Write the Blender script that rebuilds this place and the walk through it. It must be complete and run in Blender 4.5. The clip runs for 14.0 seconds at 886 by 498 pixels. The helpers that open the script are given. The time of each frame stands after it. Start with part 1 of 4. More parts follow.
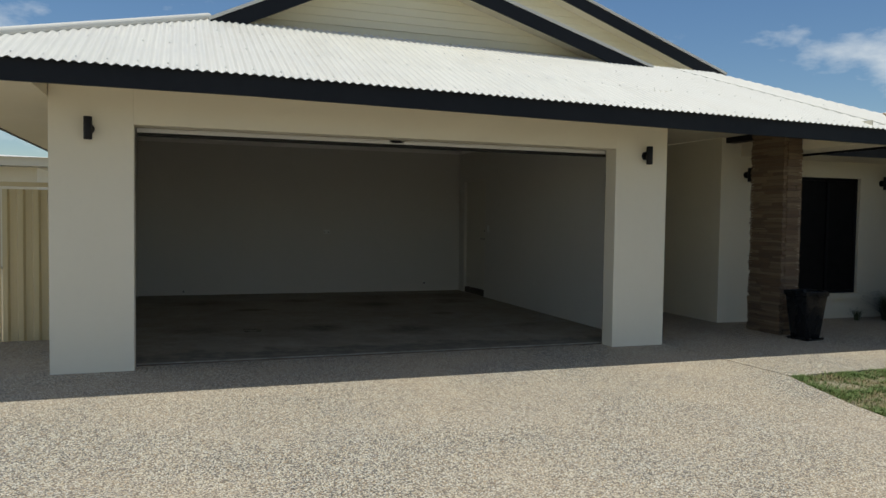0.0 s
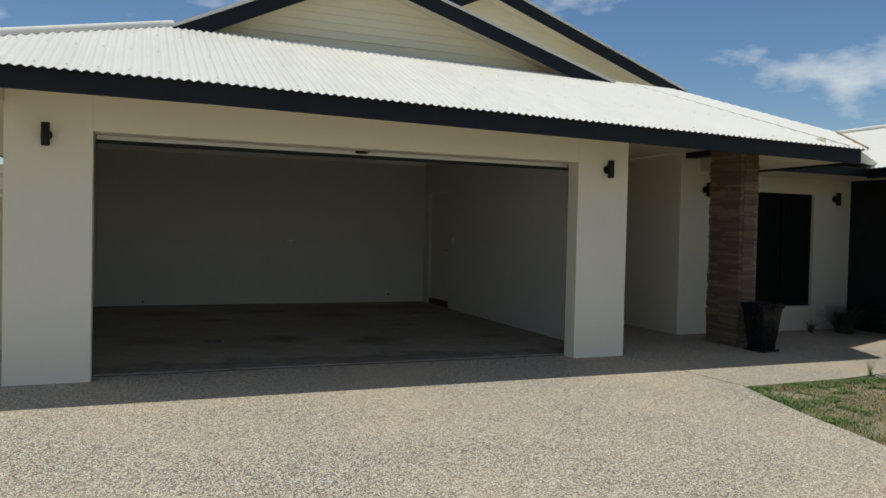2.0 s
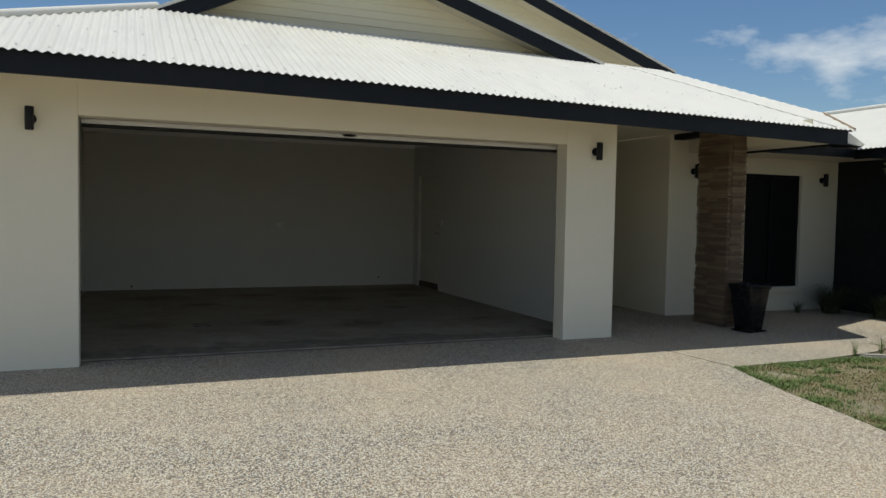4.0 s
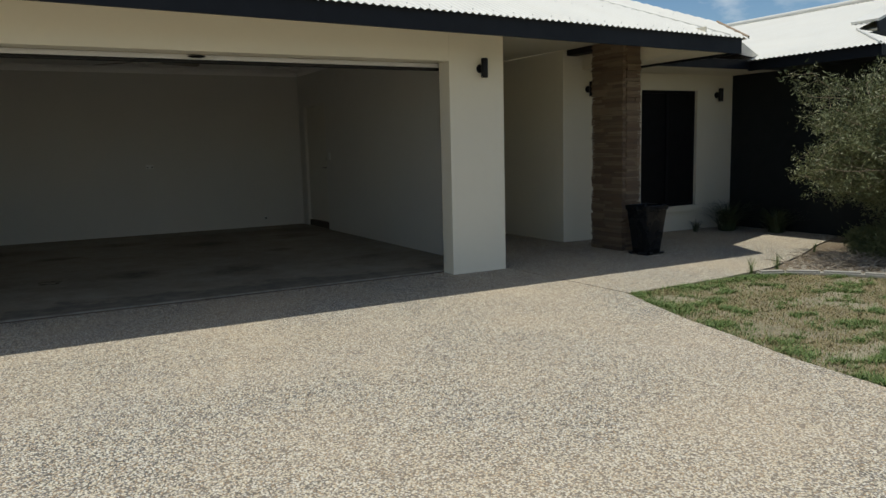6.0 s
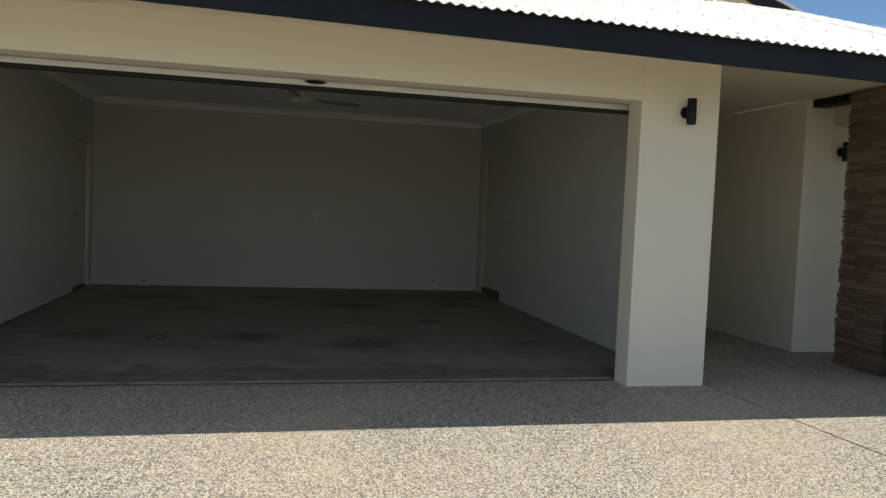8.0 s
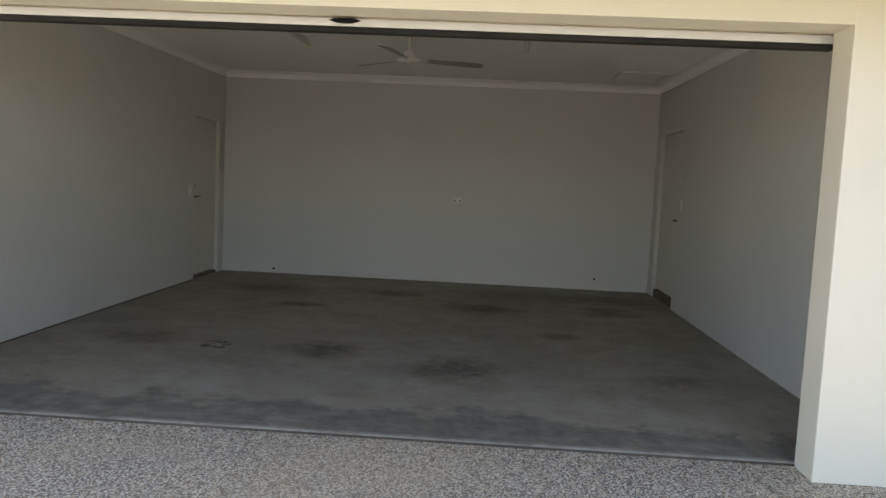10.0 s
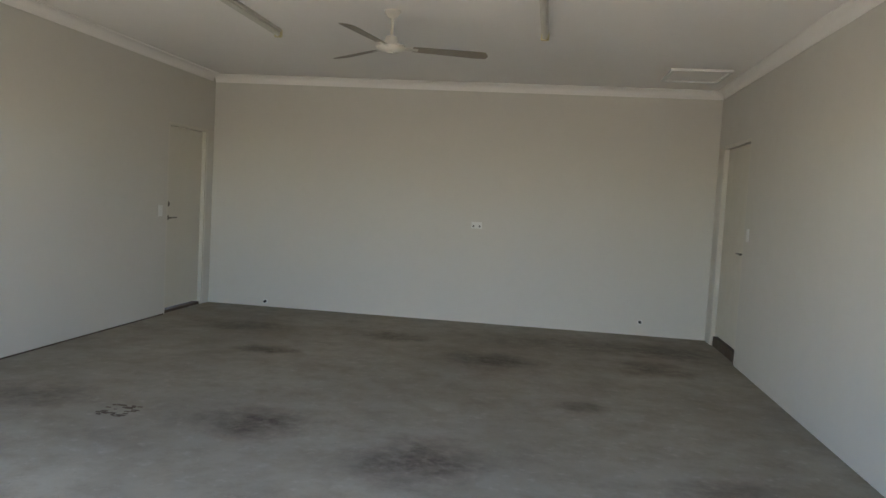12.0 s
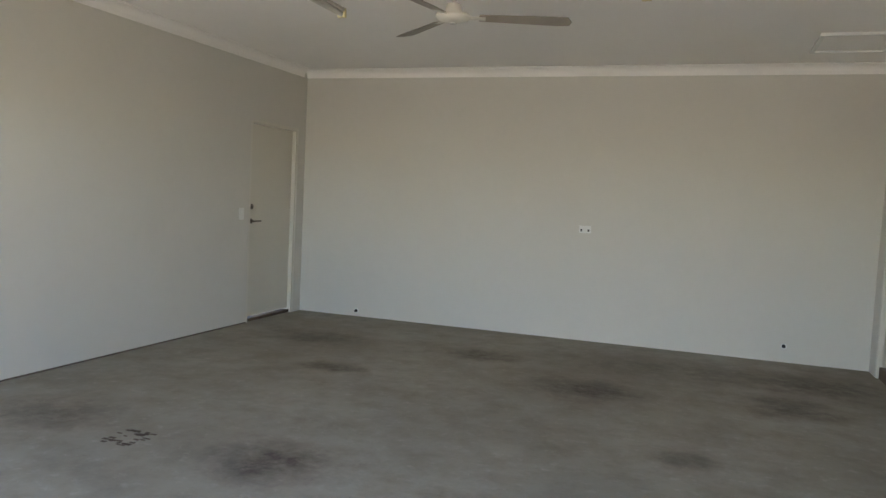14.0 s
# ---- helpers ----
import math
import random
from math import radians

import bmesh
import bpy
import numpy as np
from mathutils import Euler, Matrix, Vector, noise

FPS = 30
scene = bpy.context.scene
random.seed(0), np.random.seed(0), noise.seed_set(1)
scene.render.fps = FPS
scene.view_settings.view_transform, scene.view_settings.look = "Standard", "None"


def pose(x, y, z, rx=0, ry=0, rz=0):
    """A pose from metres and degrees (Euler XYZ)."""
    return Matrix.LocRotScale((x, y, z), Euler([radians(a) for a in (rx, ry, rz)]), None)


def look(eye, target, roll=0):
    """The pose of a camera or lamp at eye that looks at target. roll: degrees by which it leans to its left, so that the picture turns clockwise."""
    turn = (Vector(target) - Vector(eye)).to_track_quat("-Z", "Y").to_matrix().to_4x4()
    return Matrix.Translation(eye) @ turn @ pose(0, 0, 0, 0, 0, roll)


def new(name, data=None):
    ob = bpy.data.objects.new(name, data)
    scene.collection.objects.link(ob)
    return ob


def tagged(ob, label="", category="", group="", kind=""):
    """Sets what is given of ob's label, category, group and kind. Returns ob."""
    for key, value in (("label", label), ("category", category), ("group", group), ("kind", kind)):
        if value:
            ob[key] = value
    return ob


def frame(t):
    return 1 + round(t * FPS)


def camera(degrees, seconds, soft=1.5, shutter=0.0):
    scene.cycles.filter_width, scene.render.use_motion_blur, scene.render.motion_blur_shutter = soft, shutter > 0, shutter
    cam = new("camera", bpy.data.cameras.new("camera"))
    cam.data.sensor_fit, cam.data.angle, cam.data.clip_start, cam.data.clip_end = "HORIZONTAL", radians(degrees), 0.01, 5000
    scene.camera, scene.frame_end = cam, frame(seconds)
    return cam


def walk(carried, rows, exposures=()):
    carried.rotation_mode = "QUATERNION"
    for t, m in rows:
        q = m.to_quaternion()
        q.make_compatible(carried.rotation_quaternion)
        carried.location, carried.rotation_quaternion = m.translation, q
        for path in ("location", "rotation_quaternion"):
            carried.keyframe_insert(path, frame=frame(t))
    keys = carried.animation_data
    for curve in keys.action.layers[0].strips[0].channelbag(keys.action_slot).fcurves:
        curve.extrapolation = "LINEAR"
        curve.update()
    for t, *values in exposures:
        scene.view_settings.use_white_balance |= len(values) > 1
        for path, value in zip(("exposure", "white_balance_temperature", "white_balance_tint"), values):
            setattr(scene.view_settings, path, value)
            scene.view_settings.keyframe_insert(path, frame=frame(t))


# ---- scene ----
cam = camera(61.2, 14.0)
PATH = [
    (0, (0.42, -7.386, 1.425), (1.076, -5.499, 1.342), 0.8),
    (0.5, (0.417, -7.392, 1.44), (1.081, -5.507, 1.361), 1),
    (1, (0.43, -7.392, 1.426), (1.122, -5.517, 1.358), 1.3),
    (1.5, (0.44, -7.399, 1.403), (1.157, -5.533, 1.354), 1.6),
    (2, (0.428, -7.408, 1.419), (1.171, -5.552, 1.369), 1.3),
    (4.5, (0.461, -7.421, 1.425), (1.242, -5.585, 1.286), 0.9),
    (5, (0.603, -7.296, 1.404), (1.475, -5.509, 1.189), 0.2),
    (5.5, (0.836, -7.123, 1.413), (1.747, -5.349, 1.255), 0.7),
    (6, (1.075, -6.912, 1.346), (2.038, -5.18, 1.077), -1.4),
    (6.5, (1.331, -6.554, 1.336), (2.262, -4.798, 1.109), -1.2),
    (7, (1.609, -6.21, 1.318), (2.289, -4.332, 1.215), 1.4),
    (9.5, (3.14, -4.12, 1.363), (3.276, -2.13, 1.211), 1.3),
    (10, (3.33, -3.75, 1.407), (3.225, -1.761, 1.223), 2.7),
    (10.5, (3.444, -3.294, 1.374), (3.515, -1.3, 1.23), 4.2),
    (11, (3.592, -2.896, 1.377), (3.641, -0.902, 1.237), 0.5),
    (11.5, (3.735, -2.517, 1.407), (3.752, -0.526, 1.223), 2.4),
    (12, (3.787, -2.147, 1.404), (3.511, -0.17, 1.275), 3.2),
    (12.5, (3.942, -1.857, 1.409), (3.265, 0.022, 1.298), 1),
    (13, (4.087, -1.625, 1.429), (3.12, 0.122, 1.314), 2.5),
    (13.5, (4.097, -1.348, 1.392), (3.192, 0.433, 1.289), 3.9),
    (14, (4.121, -1.13, 1.383), (3.461, 0.753, 1.248), 2.8),
]
walk(cam, [(t, look(eye, target, roll)) for t, eye, target, roll in PATH],
     [(0, -0.18, 6600, 4), (7, -0.15, 6600, 4), (7.4, 0.0, 6600, 5), (9.3, 1.0, 6650, 8), (10, 1.75, 6600, 9), (11, 2.1, 6550, 9), (11.5, 2.35, 6550, 10),
      (12, 2.75, 6500, 10), (12.5, 3.08, 6450, 10), (13, 3.15, 6450, 10), (14, 3.1, 6450, 10)])

# ---- light ----
SUN_DIR = Vector((-0.10, 0.035, 1.0)).normalized()
sun_data = bpy.data.lights.new("sun", "SUN")
sun_data.energy, sun_data.angle, sun_data.color = 3.8, radians(0.5), (1.0, 0.955, 0.89)
sun = new("sun", sun_data)
sun.matrix_world = look(SUN_DIR * 60, (0, 0, 0))

world = bpy.data.worlds.new("sky")
scene.world = world
world.use_nodes = True
wn, wl = world.node_tree.nodes, world.node_tree.links
wn.clear()
w_sky = wn.new("ShaderNodeTexSky")
w_sky.sky_type, w_sky.sun_disc = "NISHITA", False
w_sky.sun_elevation, w_sky.sun_rotation = math.asin(SUN_DIR.z), math.atan2(SUN_DIR.x, SUN_DIR.y)
w_sky.air_density, w_sky.dust_density, w_sky.ozone_density = 1.0, 0.15, 2.6
w_co = wn.new("ShaderNodeTexCoord")
w_map = wn.new("ShaderNodeMapping")
w_map.inputs["Scale"].default_value = (1.0, 1.0, 2.4)
w_map.inputs["Location"].default_value = (0.35, 0.12, 0.0)
w_noise = wn.new("ShaderNodeTexNoise")
w_noise.inputs["Scale"].default_value, w_noise.inputs["Detail"].default_value = 2.7, 9.0
w_noise.inputs["Roughness"].default_value = 0.56
w_ramp = wn.new("ShaderNodeMapRange")
w_ramp.inputs["From Min"].default_value, w_ramp.inputs["From Max"].default_value = 0.50, 0.61
w_ramp.inputs["To Max"].default_value = 0.85
w_mix = wn.new("ShaderNodeMix")
w_mix.data_type = "RGBA"
w_mix.inputs["B"].default_value = (9.6, 9.8, 10.2, 1)
w_bg, w_out = wn.new("ShaderNodeBackground"), wn.new("ShaderNodeOutputWorld")
w_bg.inputs["Strength"].default_value = 0.095
wl.new(w_co.outputs["Generated"], w_map.inputs["Vector"])
wl.new(w_map.outputs["Vector"], w_noise.inputs["Vector"])
wl.new(w_noise.outputs["Fac"], w_ramp.inputs["Value"])
wl.new(w_ramp.outputs["Result"], w_mix.inputs["Factor"])
w_sat = wn.new("ShaderNodeHueSaturation")
w_sat.inputs["Hue"].default_value = 0.505
w_sat.inputs["Saturation"].default_value = 1.16
w_sat.inputs["Value"].default_value = 1.03
wl.new(w_sky.outputs["Color"], w_sat.inputs["Color"])
wl.new(w_sat.outputs["Color"], w_mix.inputs["A"])
wl.new(w_mix.outputs["Result"], w_bg.inputs["Color"])
wl.new(w_bg.outputs["Background"], w_out.inputs["Surface"])


# ---- materials ----
class Mat:
    """A node material in the making."""

    def __init__(self, name, colour, rough=0.6, metal=0.0):
        self.m = bpy.data.materials.new(name)
        self.m.use_nodes = True
        self.n, self.l = self.m.node_tree.nodes, self.m.node_tree.links
        self.p = self.n["Principled BSDF"]
        self.p.inputs["Base Color"].default_value = (*colour, 1)
        self.p.inputs["Roughness"].default_value = rough
        self.p.inputs["Metallic"].default_value = metal
        self.col = self.rgb(colour)
        self.height = None

    def rgb(self, c):
        node = self.n.new("ShaderNodeRGB")
        node.outputs[0].default_value = (*c, 1)
        return node.outputs[0]

    def pos(self):
        return self.n.new("ShaderNodeNewGeometry").outputs["Position"]

    def scaled(self, sx, sy, sz):
        v = self.n.new("ShaderNodeVectorMath")
        v.operation = "MULTIPLY"
        self.l.new(self.pos(), v.inputs[0])
        v.inputs[1].default_value = (sx, sy, sz)
        return v.outputs[0]

    def noise(self, scale, detail=5.0, rough=0.55, vec=None, what="Fac"):
        t = self.n.new("ShaderNodeTexNoise")
        t.inputs["Scale"].default_value, t.inputs["Detail"].default_value = scale, detail
        t.inputs["Roughness"].default_value = rough
        self.l.new(vec or self.pos(), t.inputs["Vector"])
        return t.outputs[what]

    def voronoi(self, scale, what="Color", vec=None, feature="F1"):
        t = self.n.new("ShaderNodeTexVoronoi")
        t.feature = feature
        t.inputs["Scale"].default_value = scale
        self.l.new(vec or self.pos(), t.inputs["Vector"])
        return t.outputs[what]

    def ramp(self, fac, a, b, lo=0.0, hi=1.0):
        r = self.n.new("ShaderNodeMapRange")
        for k, v in (("From Min", a), ("From Max", b), ("To Min", lo), ("To Max", hi)):
            r.inputs[k].default_value = v
        self.l.new(fac, r.inputs["Value"])
        return r.outputs[0]

    def math(self, op, a, b):
        m = self.n.new("ShaderNodeMath")
        m.operation = op
        for i, v in enumerate((a, b)):
            if isinstance(v, (int, float)):
                m.inputs[i].default_value = v
            else:
                self.l.new(v, m.inputs[i])
        return m.outputs[0]

    def tint(self, fac, colour, mode="MIX"):
        x = self.n.new("ShaderNodeMix")
        x.data_type, x.blend_type = "RGBA", mode
        if isinstance(fac, (int, float)):
            x.inputs["Factor"].default_value = fac
        else:
            self.l.new(fac, x.inputs["Factor"])
        self.l.new(self.col, x.inputs["A"])
        if isinstance(colour, tuple):
            x.inputs["B"].default_value = (*colour, 1)
        else:
            self.l.new(colour, x.inputs["B"])
        self.col = x.outputs["Result"]
        return self

    def bump(self, fac, strength=0.3, distance=0.01):
        b = self.n.new("ShaderNodeBump")
        b.inputs["Strength"].default_value, b.inputs["Distance"].default_value = strength, distance
        self.l.new(fac, b.inputs["Height"])
        if self.height is not None:
            self.l.new(self.height, b.inputs["Normal"])
        self.height = b.outputs["Normal"]
        return self

    def rough(self, fac):
        self.l.new(fac, self.p.inputs["Roughness"])
        return self

    def done(self):
        self.l.new(self.col, self.p.inputs["Base Color"])
        if self.height is not None:
            self.l.new(self.height, self.p.inputs["Normal"])
        return self.m


def painted(name, colour, rough=0.6, grain=160, depth=0.0015, dirt=0.06, dirt_colour=(0.30, 0.25, 0.18)):
    """Paint with a fine texture and faint grime."""
    m = Mat(name, colour, rough)
    m.p.inputs["Specular IOR Level"].default_value = 0.25
    m.tint(m.ramp(m.noise(0.9, 6), 0.42, 0.75, 0, dirt), dirt_colour)
    m.tint(m.ramp(m.noise(14, 4), 0.5, 0.8, 0, dirt * 0.6), dirt_colour)
    m.bump(m.noise(grain, 3), 0.25, depth)
    m.rough(m.ramp(m.noise(6, 4), 0.3, 0.7, rough - 0.08, rough + 0.08))
    return m.done()


WALL = painted("cream_render", (0.79, 0.735, 0.60), 0.72, 90, 0.002, 0.05)
INNER = painted("cream_plaster", (0.60, 0.578, 0.525), 0.6, 60, 0.0008, 0.05)
CEILING = painted("white_ceiling_paint", (0.86, 0.835, 0.80), 0.7, 40, 0.0005, 0.03)
SOFFIT = painted("cream_soffit", (0.72, 0.665, 0.53), 0.65, 50, 0.0006, 0.05)
TRIM = painted("cream_gloss_paint", (0.63, 0.60, 0.53), 0.45, 60, 0.0004, 0.05)
DOORLEAF = painted("cream_door_paint", (0.60, 0.568, 0.485), 0.4, 60, 0.0004, 0.05)
FASCIA = painted("dark_navy_steel", (0.006, 0.0075, 0.011), 0.5, 30, 0.0003, 0.10, (0.06, 0.06, 0.06))
DARKWALL = painted("charcoal_render", (0.012, 0.015, 0.016), 0.7, 90, 0.002, 0.10, (0.03, 0.03, 0.028))
BLACK = painted("black_powdercoat", (0.009, 0.009, 0.011), 0.42, 200, 0.0004, 0.05, (0.05, 0.05, 0.05))
SEAL = painted("black_rubber", (0.016, 0.015, 0.014), 0.7, 100, 0.001, 0.2, (0.08, 0.07, 0.06))
POT = painted("glazed_black_ceramic", (0.008, 0.009, 0.011), 0.28, 30, 0.001, 0.15, (0.05, 0.045, 0.04))
PLASTIC = painted("white_plastic", (0.72, 0.72, 0.69), 0.35, 30, 0.0002, 0.03)
YELLOWED = painted("yellowed_plastic", (0.70, 0.62, 0.36), 0.4, 30, 0.0002, 0.05)
FANPAINT = painted("white_enamel", (0.60, 0.575, 0.52), 0.35, 30, 0.0002, 0.12)
BLADE = painted("dusty_metal_blade", (0.27, 0.24, 0.20), 0.5, 30, 0.0003, 0.3, (0.20, 0.16, 0.11))
DOORPANEL = painted("cream_roller_steel", (0.72, 0.64, 0.48), 0.42, 40, 0.0003, 0.08)
RAIL = painted("pale_aluminium", (0.72, 0.71, 0.68), 0.35, 40, 0.0003, 0.08)
RED = painted("red_plastic", (0.45, 0.02, 0.03), 0.4, 40, 0.0003, 0.05)
BRASSY = Mat("dull_satin_metal", (0.16, 0.14, 0.12), 0.35, 0.9).done()
FENCEM = painted("cream_colour_steel", (0.62, 0.52, 0.31), 0.45, 40, 0.0004, 0.12)
BOARDM = painted("cream_weatherboard", (0.80, 0.75, 0.57), 0.55, 70, 0.0006, 0.06)
HOB = painted("dark_brown_hob", (0.085, 0.062, 0.045), 0.8, 60, 0.002, 0.3)
KERB = painted("grey_concrete_edging", (0.34, 0.325, 0.29), 0.85, 60, 0.003, 0.3)
DIFFUSER = painted("ribbed_diffuser", (0.60, 0.58, 0.52), 0.4, 50, 0.0004, 0.12)


def roof_material():
    m = Mat("off_white_roof_steel", (0.67, 0.655, 0.60), 0.42)
    streak = m.noise(1.0, 5, 0.6, m.scaled(5, 0.5, 0.5))
    m.tint(m.ramp(streak, 0.45, 0.8, 0, 0.16), (0.52, 0.45, 0.34))
    m.tint(m.ramp(m.noise(2.2, 6), 0.5, 0.8, 0, 0.12), (0.50, 0.45, 0.38))
    m.rough(m.ramp(m.noise(3, 4), 0.3, 0.7, 0.36, 0.55))
    return m.done()


ROOF = roof_material()
RUST = painted("rusty_cap_edge", (0.30, 0.22, 0.15), 0.7, 60, 0.001, 0.3)


def aggregate():
    """Exposed aggregate: river pebbles a centimetre wide in tan cement."""
    m = Mat("exposed_aggregate", (0.57, 0.505, 0.38), 0.92)
    bent = m.n.new("ShaderNodeVectorMath")
    bent.operation = "ADD"
    m.l.new(m.pos(), bent.inputs[0])
    off = m.n.new("ShaderNodeVectorMath")
    off.operation = "SCALE"
    off.inputs["Scale"].default_value = 0.013
    m.l.new(m.noise(55, 2, 0.5, None, "Color"), off.inputs[0])
    m.l.new(off.outputs[0], bent.inputs[1])
    v = bent.outputs[0]
    sep = m.n.new("ShaderNodeSeparateColor")
    m.l.new(m.voronoi(110, "Color", v), sep.inputs[0])
    m.tint(m.ramp(sep.outputs[0], 0.62, 0.70), (0.66, 0.63, 0.54))
    m.tint(m.ramp(sep.outputs[1], 0.66, 0.72), (0.085, 0.08, 0.076))
    m.tint(m.ramp(sep.outputs[2], 0.80, 0.86), (0.38, 0.265, 0.155))
    m.tint(m.ramp(sep.outputs[0], 0.10, 0.16, 0.9, 0.0), (0.28, 0.27, 0.26))
    d = m.voronoi(110, "Distance", v)
    m.tint(m.ramp(d, 0.46, 0.72, 0, 0.88), (0.09, 0.082, 0.07))
    m.tint(m.ramp(m.noise(0.55, 5), 0.40, 0.68, 0, 0.34), (0.55, 0.43, 0.29))
    m.tint(m.ramp(m.noise(0.8, 5, 0.6, m.scaled(1, 1.3, 1)), 0.5, 0.75, 0, 0.14), (0.33, 0.31, 0.29))
    m.bump(m.math("SUBTRACT", 1.0, d), 0.6, 0.005)
    m.bump(m.noise(300, 2), 0.3, 0.002)
    return m.done()


AGG = aggregate()


def garage_concrete():
    """Worn grey slab with oil marks where cars stood and a wet, dirty strip at the door."""
    m = Mat("worn_garage_concrete", (0.245, 0.222, 0.172), 0.62)
    m.tint(m.ramp(m.noise(0.75, 7, 0.62), 0.38, 0.66, 0, 0.6), (0.37, 0.345, 0.28))
    m.tint(m.ramp(m.noise(3.4, 9, 0.72), 0.44, 0.70, 0, 0.6), (0.150, 0.126, 0.090))
    m.tint(m.ramp(m.noise(11, 6, 0.7), 0.56, 0.74, 0, 0.4), (0.46, 0.42, 0.36))
    m.tint(m.ramp(m.noise(34, 5, 0.7), 0.62, 0.74, 0, 0.45), (0.11, 0.09, 0.07))
    bent = m.n.new("ShaderNodeVectorMath")
    bent.operation = "MULTIPLY_ADD"
    m.l.new(m.noise(3.2, 6, 0.65, None, "Color"), bent.inputs[0])
    bent.inputs[1].default_value = (0.55, 0.55, 0)
    m.l.new(m.pos(), bent.inputs[2])
    stains = ((2.14, 2.12, 0.34, 0.30, 0.95), (3.38, 4.5, 0.42, 0.34, 0.95), (0.56, 2.25, 0.36, 0.26, 0.70),
              (1.36, 4.15, 0.24, 0.17, 0.90), (0.69, 5.2, 0.55, 0.34, 0.70), (2.25, 5.25, 0.42, 0.26, 0.75),
              (4.78, 4.7, 0.30, 0.36, 0.80), (3.16, 1.75, 0.34, 0.36, 0.90), (4.77, 1.7, 0.25, 0.25, 0.60),
              (5.09, 5.6, 0.6, 0.5, 0.75), (3.94, 5.6, 1.1, 0.5, 0.50), (4.14, 3.2, 0.22, 0.2, 0.60))
    patchy = m.ramp(m.noise(9, 8, 0.75), 0.36, 0.58, 0.40, 1.0)
    for x, y, rx, ry, dark in stains:
        sub = m.n.new("ShaderNodeVectorMath")
        sub.operation = "SUBTRACT"
        m.l.new(bent.outputs[0], sub.inputs[0])
        sub.inputs[1].default_value = (x + 0.275, y + 0.275, 0)
        mul = m.n.new("ShaderNodeVectorMath")
        mul.operation = "MULTIPLY"
        m.l.new(sub.outputs[0], mul.inputs[0])
        mul.inputs[1].default_value = (0.85 / rx, 0.85 / ry, 0)
        ln = m.n.new("ShaderNodeVectorMath")
        ln.operation = "LENGTH"
        m.l.new(mul.outputs[0], ln.inputs[0])
        m.tint(m.math("MULTIPLY", m.ramp(ln.outputs["Value"], 0.30, 1.10, dark, 0.0), patchy), (0.07, 0.05, 0.036))
    m.tint(m.ramp(m.noise(7.5, 9, 0.78, m.scaled(0.6, 1.4, 1)), 0.66, 0.69, 0, 0.75), (0.075, 0.055, 0.04))
    m.tint(m.ramp(m.noise(13, 8, 0.75, m.scaled(1.3, 0.8, 1)), 0.68, 0.71, 0, 0.6), (0.50, 0.46, 0.40))
    xyz = m.n.new("ShaderNodeSeparateXYZ")
    m.l.new(m.pos(), xyz.inputs[0])
    edge = m.math("ADD", xyz.outputs["Y"], m.ramp(m.noise(2.1, 7, 0.7), 0.3, 0.7, -0.38, 0.28))
    band = m.math("MULTIPLY", m.ramp(edge, 0.52, 0.72, 0.8, 0.0), m.ramp(m.noise(7, 6, 0.7), 0.35, 0.6, 0.35, 1.0))
    m.tint(band, (0.085, 0.078, 0.068))
    m.tint(m.math("MULTIPLY", m.ramp(xyz.outputs["Y"], 0.235, 0.262, 0.6, 0.0), m.ramp(m.noise(6, 6, 0.7), 0.35, 0.6, 0.2, 1.0)), (0.40, 0.375, 0.32))
    crack = m.math("ABSOLUTE", m.math("SUBTRACT", xyz.outputs["X"], m.ramp(m.noise(1.7, 8, 0.7), 0.2, 0.8, -0.35, 0.95)), 0)
    m.tint(m.math("MULTIPLY", m.ramp(crack, 0.004, 0.016, 0.6, 0), m.ramp(xyz.outputs["Y"], 2.2, 2.6, 1, 0)), (0.10, 0.09, 0.08))
    m.bump(m.noise(45, 6, 0.7), 0.18, 0.004)
    m.rough(m.ramp(m.noise(2.6, 5), 0.3, 0.7, 0.66, 0.88))
    return m.done()


SLAB = garage_concrete()


def soil(name, base, other):
    m = Mat(name, base, 0.95)
    m.tint(m.ramp(m.noise(1.6, 6), 0.4, 0.65), other)
    m.tint(m.ramp(m.noise(40, 6, 0.75), 0.44, 0.60, 0, 0.75), (0.10, 0.075, 0.05))
    m.tint(m.ramp(m.noise(95, 4, 0.75), 0.56, 0.64, 0, 0.8), (0.46, 0.41, 0.29))
    m.tint(m.ramp(m.noise(55, 5, 0.8), 0.56, 0.62, 0, 0.6), (0.10, 0.115, 0.04))
    m.bump(m.noise(70, 5, 0.7), 0.7, 0.012)
    return m.done()


LAWNSOIL = soil("dry_lawn_soil", (0.26, 0.225, 0.15), (0.37, 0.325, 0.235))
BEDSOIL = soil("garden_bed_soil", (0.16, 0.115, 0.075), (0.22, 0.17, 0.11))


def leafy(name, a, b, rough=0.55):
    m = Mat(name, a, rough)
    r = m.n.new("ShaderNodeNewGeometry").outputs["Random Per Island"]
    m.tint(r, b)
    m.p.inputs["Subsurface Weight"].default_value = 0.0
    return m.done()


